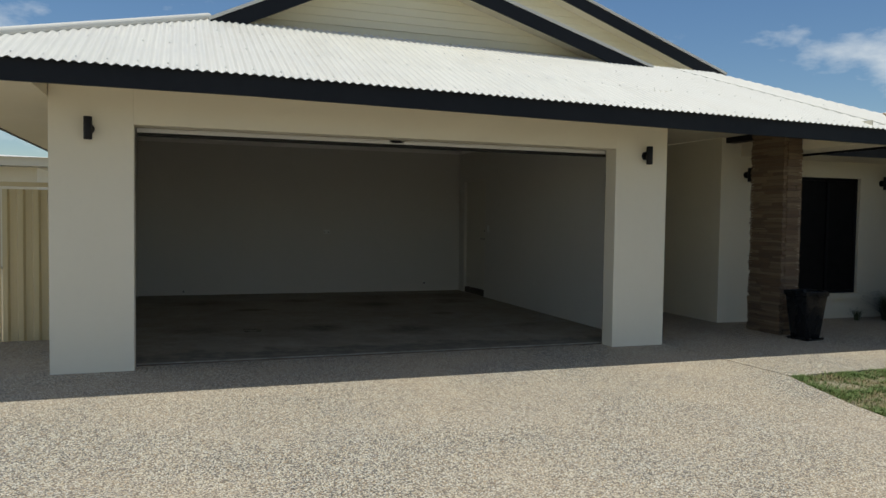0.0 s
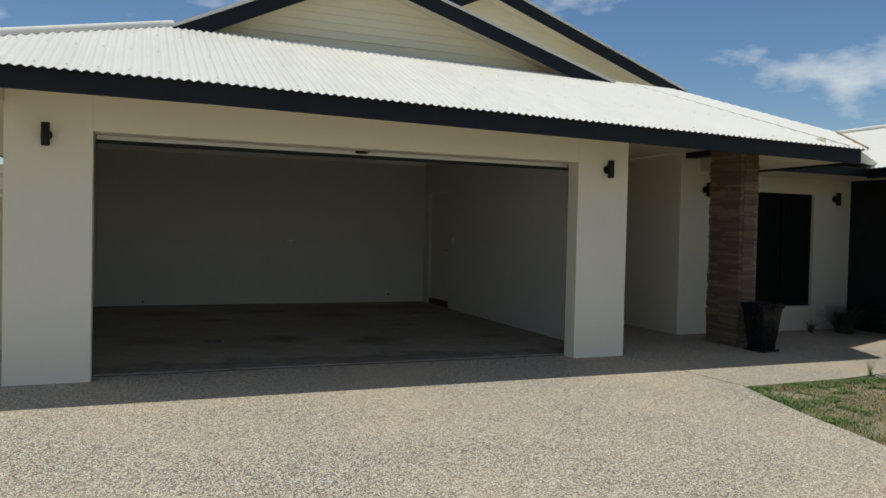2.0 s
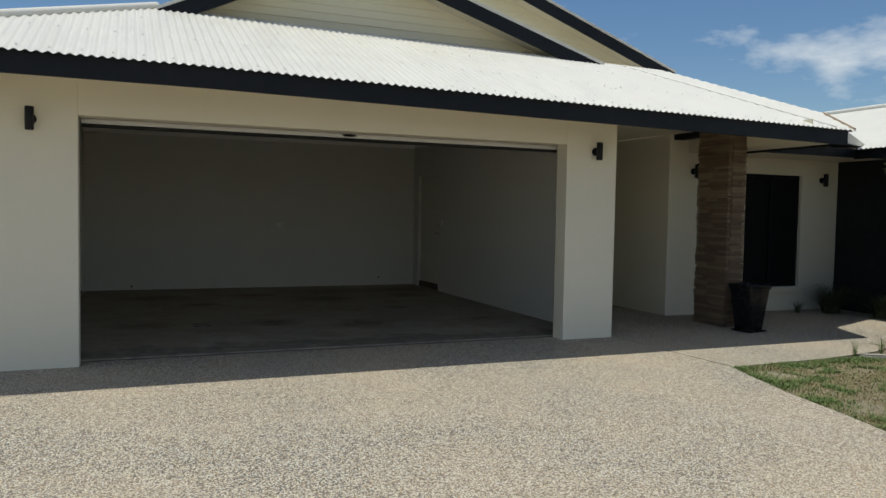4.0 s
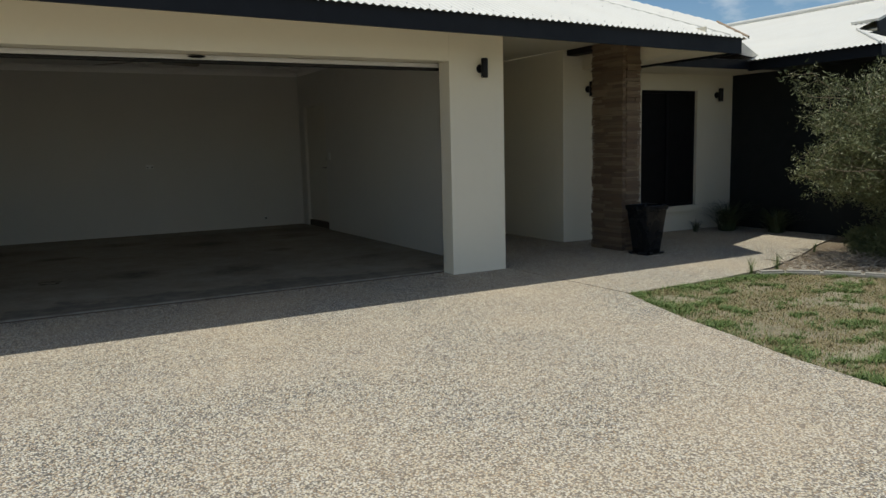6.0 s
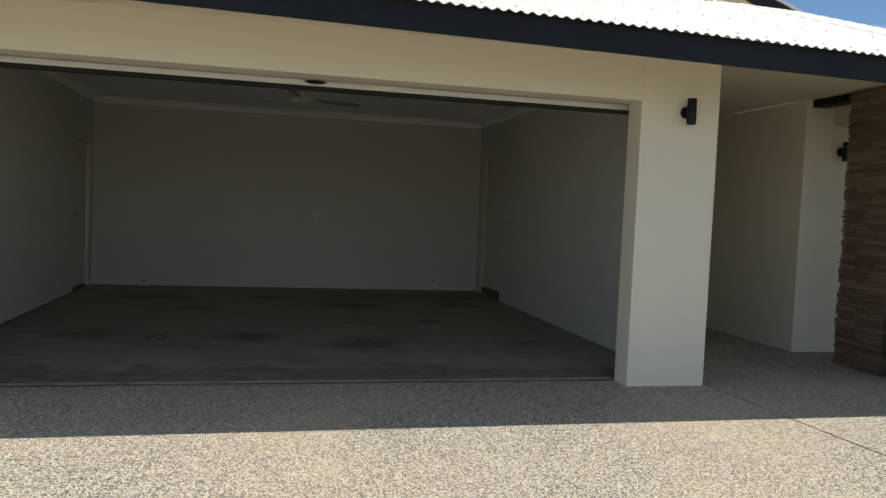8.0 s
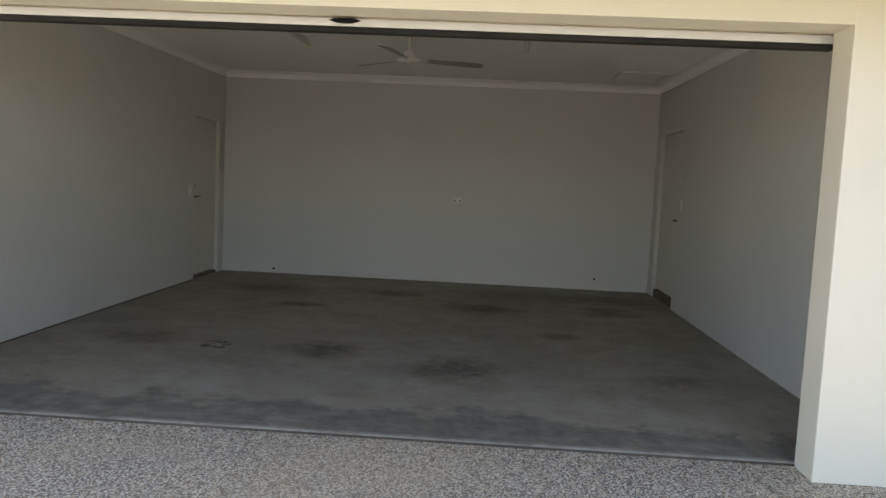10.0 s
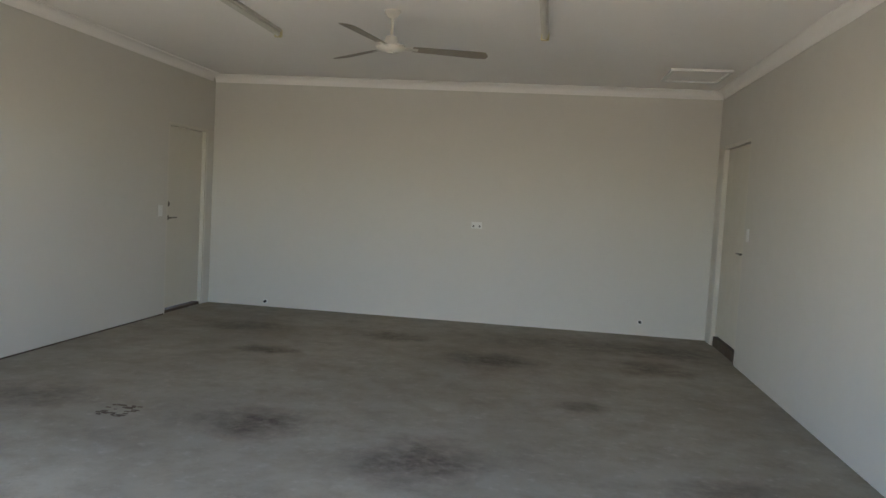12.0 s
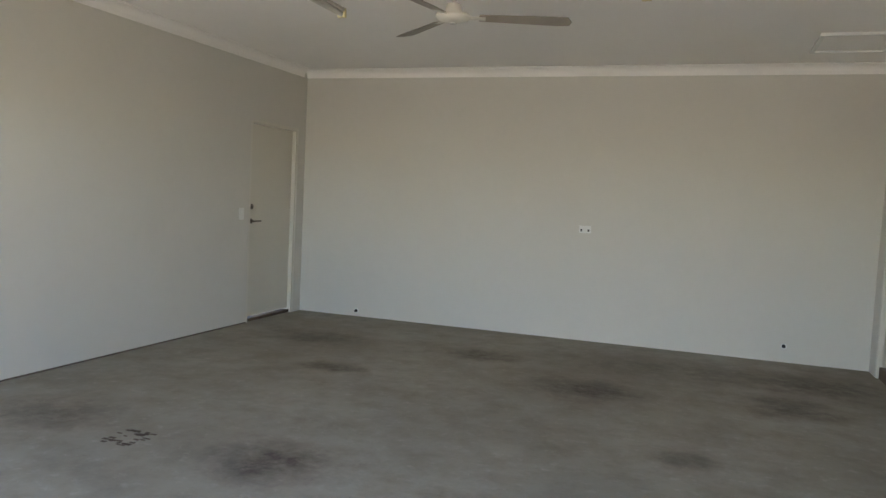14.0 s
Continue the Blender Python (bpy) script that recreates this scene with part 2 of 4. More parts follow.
GREENBLADE = leafy("green_grass", (0.06, 0.125, 0.02), (0.15, 0.20, 0.05), 0.6)
DRYBLADE = leafy("dry_grass", (0.33, 0.26, 0.13), (0.20, 0.17, 0.08), 0.7)
LEAF = leafy("grey_green_leaf", (0.10, 0.125, 0.045), (0.19, 0.19, 0.085), 0.5)
DARKLEAF = leafy("dark_strap_leaf", (0.035, 0.05, 0.018), (0.06, 0.075, 0.03), 0.5)
BARK = painted("pale_grey_bark", (0.26, 0.20, 0.14), 0.9, 40, 0.006, 0.3)
TWIG = leafy("dead_twig", (0.42, 0.36, 0.28), (0.20, 0.16, 0.12), 0.85)


def stone_material():
    m = Mat("stacked_ledge_stone", (0.165, 0.112, 0.072), 0.9)
    r = m.n.new("ShaderNodeObjectInfo").outputs["Random"]
    m.tint(m.ramp(r, 0.3, 0.9), (0.25, 0.19, 0.125))
    m.tint(m.ramp(m.math("FRACT", m.math("MULTIPLY", r, 7.31), 0), 0.6, 0.9, 0, 0.8), (0.12, 0.085, 0.06))
    m.tint(m.ramp(m.noise(9, 6, 0.65), 0.45, 0.7, 0, 0.5), (0.20, 0.125, 0.075))
    m.bump(m.noise(38, 6, 0.7), 0.8, 0.012)
    return m.done()


STONE = stone_material()
MORTAR = painted("dark_mortar", (0.09, 0.07, 0.05), 0.9, 60, 0.003, 0.2)
GLASS = Mat("dark_tinted_glass", (0.004, 0.004, 0.005), 0.06).done()
SCREEN = painted("black_flyscreen", (0.005, 0.005, 0.006), 0.6, 300, 0.0004, 0.05, (0.02, 0.02, 0.02))
PEBBLE = leafy("pale_river_pebble", (0.46, 0.41, 0.33), (0.30, 0.25, 0.19), 0.8)


# ---- building blocks ----
def box(bm, x0, y0, z0, x1, y1, z1, bevel=0.0):
    made = bmesh.ops.create_cube(bm, size=1.0)["verts"]
    bmesh.ops.transform(bm, verts=made, matrix=Matrix.Translation(((x0 + x1) / 2, (y0 + y1) / 2, (z0 + z1) / 2))
                        @ Matrix.Diagonal((x1 - x0, y1 - y0, z1 - z0, 1)))
    if bevel:
        edges = list({e for v in made for e in v.link_edges})
        bmesh.ops.bevel(bm, geom=edges, offset=bevel, segments=2, affect="EDGES", profile=0.6)
    return bm


def cyl(bm, a, b, r0, r1=None, n=16):
    a, b = Vector(a), Vector(b)
    r1 = r0 if r1 is None else r1
    made = bmesh.ops.create_cone(bm, cap_ends=True, segments=n, radius1=r0, radius2=r1, depth=(b - a).length)["verts"]
    turn = (b - a).to_track_quat("Z", "Y").to_matrix().to_4x4()
    bmesh.ops.transform(bm, verts=made, matrix=Matrix.Translation((a + b) / 2) @ turn)
    return bm


def prism(bm, pts, y0, y1):
    """A flat outline of (x, z), drawn out from y0 to y1."""
    a = [bm.verts.new((x, y0, z)) for x, z in pts]
    b = [bm.verts.new((x, y1, z)) for x, z in pts]
    bm.faces.new(a)
    bm.faces.new(b[::-1])
    for i in range(len(pts)):
        j = (i + 1) % len(pts)
        bm.faces.new((a[j], a[i], b[i], b[j]))
    return bm


def plate(bm, pts, z0, z1):
    """A flat outline of (x, y), from z0 up to z1."""
    a = [bm.verts.new((x, y, z0)) for x, y in pts]
    b = [bm.verts.new((x, y, z1)) for x, y in pts]
    bm.faces.new(a[::-1])
    bm.faces.new(b)
    for i in range(len(pts)):
        j = (i + 1) % len(pts)
        bm.faces.new((a[i], a[j], b[j], b[i]))
    return bm


def lathe(bm, profile, centre=(0, 0, 0), n=32):
    """A profile of (radius, height), turned about the upright axis."""
    cx, cy, cz = centre
    rings = [[bm.verts.new((cx + r * math.cos(k * math.tau / n), cy + r * math.sin(k * math.tau / n), cz + h)) for k in range(n)] for r, h in profile]
    for lo, hi in zip(rings, rings[1:]):
        for k in range(n):
            bm.faces.new((lo[k], lo[(k + 1) % n], hi[(k + 1) % n], hi[k]))
    bm.faces.new(rings[0][::-1])
    bm.faces.new(rings[-1])
    return bm


def mesh_of(name, bm, material, smooth=False):
    bmesh.ops.recalc_face_normals(bm, faces=bm.faces)
    me = bpy.data.meshes.new(name)
    bm.to_mesh(me)
    bm.free()
    me.materials.append(material)
    if smooth:
        me.shade_smooth()
        me.set_sharp_from_angle(angle=radians(40))
    return me


def from_lists(name, verts, faces, material):
    me = bpy.data.meshes.new(name)
    me.from_pydata(verts, [], faces)
    me.materials.append(material)
    return me


def thing(name, label, category, kind="", group="", at=(0, 0, 0)):
    e = new(name)
    e.empty_display_size = 0.1
    e.location = at
    return tagged(e, label, category, group, kind)


def part(name, bm, material, parent, label="", smooth=False):
    ob = new(name, mesh_of(name, bm, material, smooth) if isinstance(bm, bmesh.types.BMesh) else bm)
    ob.parent = parent
    return tagged(ob, label)


def solid(name, bm, material, label, category, kind="", smooth=False):
    return tagged(new(name, mesh_of(name, bm, material, smooth)), label, category, "", kind)


B = bmesh.new

# ---- plan ----
OW, OH, NIB = 5.043, 2.233, 0.22           # the garage opening: width, height, depth of its jambs
XL, XR, YB, ZC = -0.305, 5.595, 6.53, 2.765   # inside of the garage
PL, PR = -0.70, 5.72                       # outer faces of its side walls
EX, WY, WX = 7.64, 1.40, 11.02             # porch wall, window wall, dark wing wall
ZG = -0.02                                 # paving
EY, EZ, TAN = -0.88, 2.605, 0.418           # eave line of the roof and its slope
FB = 2.43                                  # underside of the fascia

# ---- ground ----
gb = B()
plate(gb, [(-400, -400), (400, -400), (400, 400), (-400, 400)], -0.5, -0.09)
solid("ground", gb, LAWNSOIL, "bare dry sandy ground round the house", "ground", "structure")

EDGE = [(5.822, -1.84), (5.65, -2.32), (5.49, -2.81), (5.36, -3.40), (5.20, -4.0), (5.08, -4.9), (4.98, -6.2), (4.93, -12.0)]
db = B()
plate(db, [(-3.2, -12.0)] + [(x, y) for x, y in EDGE[::-1]] + [(5.752, -0.004), (5.752, NIB - 0.011), (-3.2, NIB - 0.011)], -0.14, ZG)
solid("driveway", db, AGG, "tan exposed aggregate concrete driveway", "driveway", "structure")
pb = B()
plate(pb, [(5.770, 4.6), (5.770, -0.02), (5.842, -1.835), (7.1, -1.80), (8.0, -1.68), (9.05, -1.30), (10.0, -0.86), (11.0, -0.5), (11.02, 4.6)], -0.14, ZG)
solid("pavement", pb, AGG, "exposed aggregate path to the front porch", "path", "structure")
sb = B()
plate(sb, [(-3.2, NIB + 0.0), (PL, NIB), (PL, 2.06), (-3.2, 2.06)], -0.14, ZG - 0.003)
solid("pavement_side", sb, AGG, "exposed aggregate strip beside the garage", "path", "structure")

fb = B()
box(fb, XL - 0.05, NIB, -0.2, XR + 0.03, YB + 0.05, 0.0)
solid("floor", fb, SLAB, "worn grey garage concrete with dark oil stains", "floor", "structure")

# added dark strip: draws the gap's shade line, hides the slab's front face
tb0 = B()
box(tb0, 0.0, NIB - 0.010, -0.06, OW, NIB - 0.002, -0.010)
solid("threshold_gap_strip", tb0, HOB, "dark strip standing in for the shaded gap at the garage threshold", "threshold", "structure")

# ---- garage walls ----
wb = B()
box(wb, PL, 0, -0.2, 0, NIB, 2.92, 0.006)
box(wb, OW, 0, -0.2, PR, NIB, 2.92, 0.006)
box(wb, 0.0, 0.001, OH, OW, NIB - 0.001, 2.919)
solid("wall_front", wb, WALL, "cream rendered garage front with wide door opening", "wall", "structure")

LD0, LD1, LDT = 5.44, 6.36, 2.09     # left door opening
wl_b = B()
box(wl_b, PL, NIB, -0.2, XL, LD0, 2.9)
box(wl_b, PL, LD1, -0.2, XL, YB + 0.2, 2.9)
box(wl_b, PL, LD0, LDT, XL, LD1, 2.9)
solid("wall_west", wl_b, INNER, "plain cream painted garage side wall", "wall", "structure")
RD0, RD1, RDT = 5.18, 6.28, 2.15
wr_b = B()
box(wr_b, XR, NIB, -0.2, PR, RD0, 2.9)
box(wr_b, XR, RD1, -0.2, PR, YB + 0.2, 2.9)
box(wr_b, XR, RD0, RDT, PR, RD1, 2.9)
solid("wall_east", wr_b, INNER, "plain cream painted garage side wall", "wall", "structure")
bb = B()
box(bb, XL, YB, -0.2, XR, YB + 0.2, 2.9)
solid("wall_north", bb, INNER, "plain cream painted garage back wall", "wall", "structure")
cb = B()
box(cb, XL, NIB, ZC, XR, YB, ZC + 0.05)
solid("ceiling", cb, CEILING, "flat white plasterboard garage ceiling", "ceiling", "structure")


def cornice(name, a, b, inward):
    """A coved strip between wall and ceiling from a to b."""
    bm = B()
    a, b, inward = Vector((*a, 0)), Vector((*b, 0)), Vector((*inward, 0))
    prof = [(0, -0.09), (0.008, -0.09)] + [(0.085 - 0.073 * math.cos(t), -0.085 + 0.073 * math.sin(t)) for t in np.linspace(0.1, 1.47, 6)] + [(0.09, -0.008), (0.09, 0), (0, 0)]
    ra = [bm.verts.new(a + inward * d + Vector((0, 0, ZC + h))) for d, h in prof]
    rb = [bm.verts.new(b + inward * d + Vector((0, 0, ZC + h))) for d, h in prof]
    bm.faces.new(ra)
    bm.faces.new(rb[::-1])
    for i in range(len(prof)):
        j = (i + 1) % len(prof)
        bm.faces.new((ra[i], rb[i], rb[j], ra[j]))
    solid(name, bm, CEILING, "white coved plaster cornice", "cornice", "structure")


cornice("trim_back", (XL, YB), (XR, YB), (0, -1))
cornice("trim_west", (XL, NIB), (XL, YB - 0.09), (1, 0))
cornice("trim_east", (XR, NIB), (XR, YB - 0.09), (-1, 0))


def side_door(name, wall_x, back, y0, y1, top, sill, label):
    """A flush door set back in its frame. back: which way the wall's other side lies."""
    d = thing(name, label, "door", "structure")
    inset = 0.045
    x_face = wall_x + back * inset
    lo, hi = sorted((wall_x + back * 0.004, wall_x + back * 0.11))
    for jy0, jy1 in ((y0, y0 + 0.035), (y1 - 0.035, y1)):
        part("jamb", box(B(), lo, jy0, 0, hi, jy1, top), TRIM, d)
    part("head", box(B(), lo, y0 + 0.035, top - 0.035, hi, y1 - 0.035, top), TRIM, d)
    lo, hi = sorted((x_face, x_face + back * 0.04))
    leaf = part("leaf", box(B(), lo, y0 + 0.039, sill + 0.02, hi, y1 - 0.039, top - 0.04, 0.002), DOORLEAF, d)
    part("threshold", box(B(), lo - 0.02, y0 + 0.035, -0.02, hi + 0.02, y1 - 0.035, sill), HOB, d, "dark brown door threshold")
    hy, hz = y0 + 0.10, 1.05
    plate_b = cyl(B(), (x_face, hy, hz), (x_face - back * 0.012, hy, hz), 0.027)
    cyl(plate_b, (x_face - back * 0.012, hy, hz), (x_face - back * 0.05, hy, hz), 0.009)
    cyl(plate_b, (x_face - back * 0.05, hy - 0.01, hz), (x_face - back * 0.05, hy + 0.12, hz + 0.002), 0.009, 0.007)
    part("handle", plate_b, BRASSY, leaf, "satin metal lever handle", True)
    lock = cyl(B(), (x_face, hy, hz + 0.15), (x_face - back * 0.014, hy, hz + 0.15), 0.028)
    cyl(lock, (x_face - back * 0.014, hy, hz + 0.15), (x_face - back * 0.024, hy, hz + 0.15), 0.012)
    part("deadlock", lock, BRASSY, leaf, "round metal deadlock", True)
    for z in (0.25, 1.05, 1.85):
        hx = x_face - back * 0.004
        part("hinge", cyl(B(), (hx, y1 - 0.038, z - 0.045), (hx, y1 - 0.038, z + 0.045), 0.006, None, 8), TRIM, leaf)
    return d


side_door("door_1", XL, -1, LD0, LD1, LDT, 0.03, "cream flush side door, closed, with lever handle")
side_door("door_2", XR, 1, RD0, RD1, RDT, 0.10, "cream flush house door, closed, above a low step")

# the shaded gap under the west wall, put in as a dark strip
jb = B()
box(jb, XL, NIB + 0.05, 0.0, XL + 0.004, LD0 - 0.002, 0.012)
solid("base_gap_west", jb, HOB, "thin dark strip standing in for the shaded gap at the wall base", "baseboard", "structure")

# ---- rolled-up garage door ----
gd = thing("roller_door", "cream steel garage roller door, rolled up open", "garage door")
for k, (y, z0, z1) in enumerate(((0.285, 2.238, 2.30), (0.292, 2.303, 2.39), (0.285, 2.393, 2.48), (0.292, 2.483, 2.57))):
    part("slat", box(B(), 0.01, y, z0, OW + 0.03, y + 0.012, z1, 0.004), DOORPANEL, gd)
part("bottom_rail", box(B(), 0.01, 0.275, 2.192, OW + 0.03, 0.325, 2.236, 0.005), RAIL, gd, "pale aluminium bottom rail")
part("weather_seal", box(B(), 0.01, 0.27, 2.160, OW + 0.03, 0.33, 2.190, 0.008), SEAL, gd, "black rubber weather seal")
part("drum", cyl(B(), (-0.15, 0.50, 2.585), (XR - 0.08, 0.50, 2.585), 0.14, None, 40), DOORPANEL, gd, "", True)
lb = B()
lathe(lb, [(0.004, -0.022), (0.03, -0.022), (0.056, -0.010), (0.03, 0.0), (0.004, 0.0)], (2.545, 0.24, 2.225), 20)
bmesh.ops.scale(lb, vec=(1.5, 0.7, 1), verts=lb.verts, space=Matrix.Translation((-2.545, -0.24, 0)))
part("lift_handle", lb, BLACK, gd, "black lift handle", True)
for gx in (-0.024, OW + 0.024):
    track = box(B(), gx - 0.006, NIB + 0.002, 0, gx + 0.006, NIB + 0.03, 2.5)
    part("track", track, BLACK, gd, "dark door guide track")

rope = thing("pull_cord", "red-tipped release cord hanging from the ceiling", "cord", at=(-0.27, 1.0, ZC))
part("string", cyl(B(), (0, 0, 0), (0, 0, -0.84), 0.003, None, 8), HOB, rope)
part("knot", lathe(B(), [(0.002, -0.60), (0.011, -0.63), (0.012, -0.66), (0.003, -0.70)], n=12), RED, rope, "", True)
part("grip", lathe(B(), [(0.005, -0.83), (0.010, -0.85), (0.028, -0.885), (0.024, -0.892)], n=16), RED, rope, "red plastic pull grip", True)

# ---- ceiling fittings ----
FX, FY = 2.558, 3.31
fan = thing("ceiling_fan", "white three-bladed ceiling fan, at rest", "ceiling fan", at=(FX, FY, ZC))
part("canopy", lathe(B(), [(0.06, 0.0), (0.06, -0.015), (0.042, -0.032), (0.036, -0.048), (0.015, -0.06)], n=32), FANPAINT, fan, "", True)
part("rod", cyl(B(), (0, 0, -0.06), (0, 0, -0.21), 0.011), FANPAINT, fan, "", True)
part("motor", lathe(B(), [(0.02, -0.18), (0.045, -0.19), (0.05, -0.22), (0.06, -0.24), (0.105, -0.25), (0.112, -0.265), (0.10, -0.282), (0.055, -0.295), (0.025, -0.30), (0.02, -0.308)], n=40), FANPAINT, fan, "white enamel motor housing", True)
for deg in (18, 138, 258):
    turn = Matrix.Rotation(radians(deg), 4, "Z")
    bl = B()
    out = [(0.16, -0.045), (0.64, -0.065), (0.70, -0.060), (0.73, 0.0), (0.72, 0.052), (0.64, 0.062), (0.16, 0.045)]
    plate(bl, out, -0.002, 0.002)
    bmesh.ops.transform(bl, verts=bl.verts, matrix=turn @ Matrix.Translation((0, 0, -0.265)) @ Matrix.Rotation(radians(-11), 4, "X"))
    blade = part("blade", bl, BLADE, fan, "dusty metal fan blade")
    br = box(B(), 0.09, -0.022, -0.006, 0.20, 0.022, -0.002, 0.002)
    bmesh.ops.transform(br, verts=br.verts, matrix=turn @ Matrix.Translation((0, 0, -0.265)) @ Matrix.Rotation(radians(-11), 4, "X"))
    part("bracket", br, FANPAINT, blade)


def batten(x, y0, y1):
    t = thing("fluorescent_light", "unlit fluorescent batten light with yellowed end caps", "light", group="garage ceiling lights", at=(x, y0, ZC))
    n = y1 - y0
    part("body", box(B(), -0.03, 0.02, -0.025, 0.03, n - 0.02, 0.0, 0.004), FANPAINT, t)
    db_ = B()
    cyl(db_, (0, 0.03, -0.042), (0, n - 0.03, -0.042), 0.021, None, 20)
    part("tube", db_, DIFFUSER, t, "dull ribbed diffuser tube", True)
    for a in (0.0, n - 0.03):
        part("end_cap", box(B(), -0.032, a, -0.068, 0.032, a + 0.03, 0.0, 0.008), YELLOWED, t, "yellowed plastic end cap")


batten(1.43, 2.58, 4.01)
batten(3.66, 2.44, 3.88)
sd = thing("ceiling_sensor", "small round white ceiling sensor", "sensor", at=(2.58, 2.38, ZC))
part("base", lathe(B(), [(0.035, 0), (0.035, -0.012), (0.025, -0.024)], n=20), PLASTIC, sd, "", True)
part("lens", lathe(B(), [(0.018, -0.024), (0.014, -0.034), (0.006, -0.038)], n=16), SEAL, sd, "", True)

hx0, hx1, hy0, hy1 = 4.83, 5.40, 5.22, 5.90
hatch = thing("ceiling_hatch", "white square roof access hatch in the ceiling", "hatch", at=(hx0, hy0, ZC))
w_, h_ = hx1 - hx0, hy1 - hy0
for r in ((0, 0, w_, 0.035), (0, h_ - 0.035, w_, h_), (0, 0.035, 0.035, h_ - 0.035), (w_ - 0.035, 0.035, w_, h_ - 0.035)):
    part("frame", box(B(), r[0], r[1], -0.022, r[2], r[3], 0.0, 0.003), PLASTIC, hatch)
part("panel", box(B(), 0.036, 0.036, -0.008, w_ - 0.036, h_ - 0.036, 0.0), CEILING, hatch)


# ---- wall fittings ----
def wall_plate(name, label, category, at, turn, w, h, inserts):
    """A switch or socket plate that faces local -y."""
    t = thing(name, label, category, at=at)
    t.rotation_euler = (0, 0, radians(turn))
    part("plate", box(B(), -w / 2, -0.009, -h / 2, w / 2, 0, h / 2, 0.002), PLASTIC, t)
    for dx, dz, iw, ih, m in inserts:
        part("rocker" if m is PLASTIC else "socket_face", box(B(), dx - iw / 2, -0.014, dz - ih / 2, dx + iw / 2, -0.009, dz + ih / 2, 0.0015), m, t)


wall_plate("power_outlet", "white double power outlet on the back wall", "socket", (2.955, YB, 1.138), 0, 0.118, 0.074,
           ((-0.036, -0.01, 0.018, 0.022, SEAL), (0.036, -0.01, 0.018, 0.022, SEAL), (-0.016, 0.022, 0.011, 0.016, PLASTIC), (0.016, 0.022, 0.011, 0.016, PLASTIC)))
wall_plate("light_switch", "white light switch beside the side door", "switch", (XL, 5.31, 1.13), 90, 0.074, 0.118, ((0, 0.02, 0.014, 0.02, PLASTIC),))
wall_plate("light_switch", "white light switch beside the house door", "switch", (XR, 5.04, 1.24), -90, 0.074, 0.118, ((0, 0.02, 0.014, 0.02, PLASTIC),))
wall_plate("power_outlet", "white power outlet high on the side wall", "socket", (XL, 1.05, 2.06), 90, 0.118, 0.09, ((-0.03, -0.01, 0.018, 0.022, SEAL), (0.03, -0.01, 0.018, 0.022, SEAL)))
for px, pz in ((0.43, 0.062), (4.875, 0.152)):
    pt = thing("pipe_stub", "dark capped pipe stub low on the back wall", "pipe", group="pipe stubs", at=(px, YB, pz))
    part("flange", cyl(B(), (0, 0, 0), (0, -0.006, 0), 0.028), PLASTIC, pt, "", True)
    part("cap", cyl(B(), (0, -0.006, 0), (0, -0.03, 0), 0.018, 0.015), SEAL, pt, "", True)


def wall_lamp(at, label):
    t = thing("wall_lamp", label, "wall light", group="outdoor wall lamps", at=at)
    part("base", cyl(B(), (0, 0, 0), (0, -0.022, 0), 0.048, 0.044, 24), BLACK, t, "", True)
    part("arm", cyl(B(), (0, -0.02, 0), (0, -0.06, 0), 0.014), BLACK, t, "", True)
    b = lathe(B(), [(0.026, -0.095), (0.034, -0.1), (0.036, -0.095), (0.036, 0.095), (0.034, 0.1), (0.026, 0.095)], (0, -0.085, 0), 28)
    part("shade", b, BLACK, t, "", True)


wall_lamp((-0.37, 0, 2.175), "black cylinder up-down wall lamp on cream render")
wall_lamp((5.425, 0, 2.165), "black cylinder up-down wall lamp on cream render")
wall_lamp((10.66, WY, 2.05), "black cylinder wall lamp beside the dark window")
wall_lamp((8.075, WY, 2.10), "black cylinder wall lamp on the porch wall")

# ---- porch and window wall ----
qx0, qx1, qz0, qz1 = 9.09, 10.24, 0.36, 2.11
xb = B()
box(xb, EX, WY, -0.2, qx0, WY + 0.2, 2.9, 0.004)
box(xb, qx1, WY, -0.2, WX, WY + 0.2, 2.55)
box(xb, qx0, WY + 0.001, -0.2, qx1, WY + 0.199, qz0)
box(xb, qx0, WY + 0.001, qz1, qx1, WY + 0.199, 2.9)
box(xb, EX, WY + 0.2, -0.2, EX + 0.2, 4.8, 2.9)
solid("wall_porch", xb, WALL, "cream rendered porch wall with a window", "wall", "structure")
eb = B()
box(eb, PR, 4.6, -0.2, EX, 4.8, 2.9)
solid("wall_entry", eb, WALL, "cream rendered wall at the end of the porch", "wall", "structure")
sk = B()
box(sk, PR + 0.002, NIB, -0.2, PR + 0.02, 4.6, 2.9)
solid("wall_porch_west", sk, WALL, "cream rendered outer side of the garage", "wall", "structure")

win = thing("window_1", "dark tinted window with black screen and cream sill", "window", "structure", at=(qx0, WY, qz0))
ww, wh = qx1 - qx0, qz1 - qz0
for r in ((0, 0, ww, 0.045), (0, wh - 0.045, ww, wh), (0, 0.045, 0.045, wh - 0.045), (ww - 0.045, 0.045, ww, wh - 0.045), (ww / 2 - 0.025, 0.045, ww / 2 + 0.025, wh - 0.045)):
    part("window_frame", box(B(), r[0], 0.05, r[1], r[2], 0.11, r[3], 0.003), BLACK, win)
part("pane", box(B(), 0.046, 0.075, 0.046, ww / 2 - 0.026, 0.083, wh - 0.046), SCREEN, win, "black insect screen")
part("pane", box(B(), ww / 2 + 0.026, 0.062, 0.046, ww - 0.046, 0.070, wh - 0.046), SCREEN, win, "black insect screen")
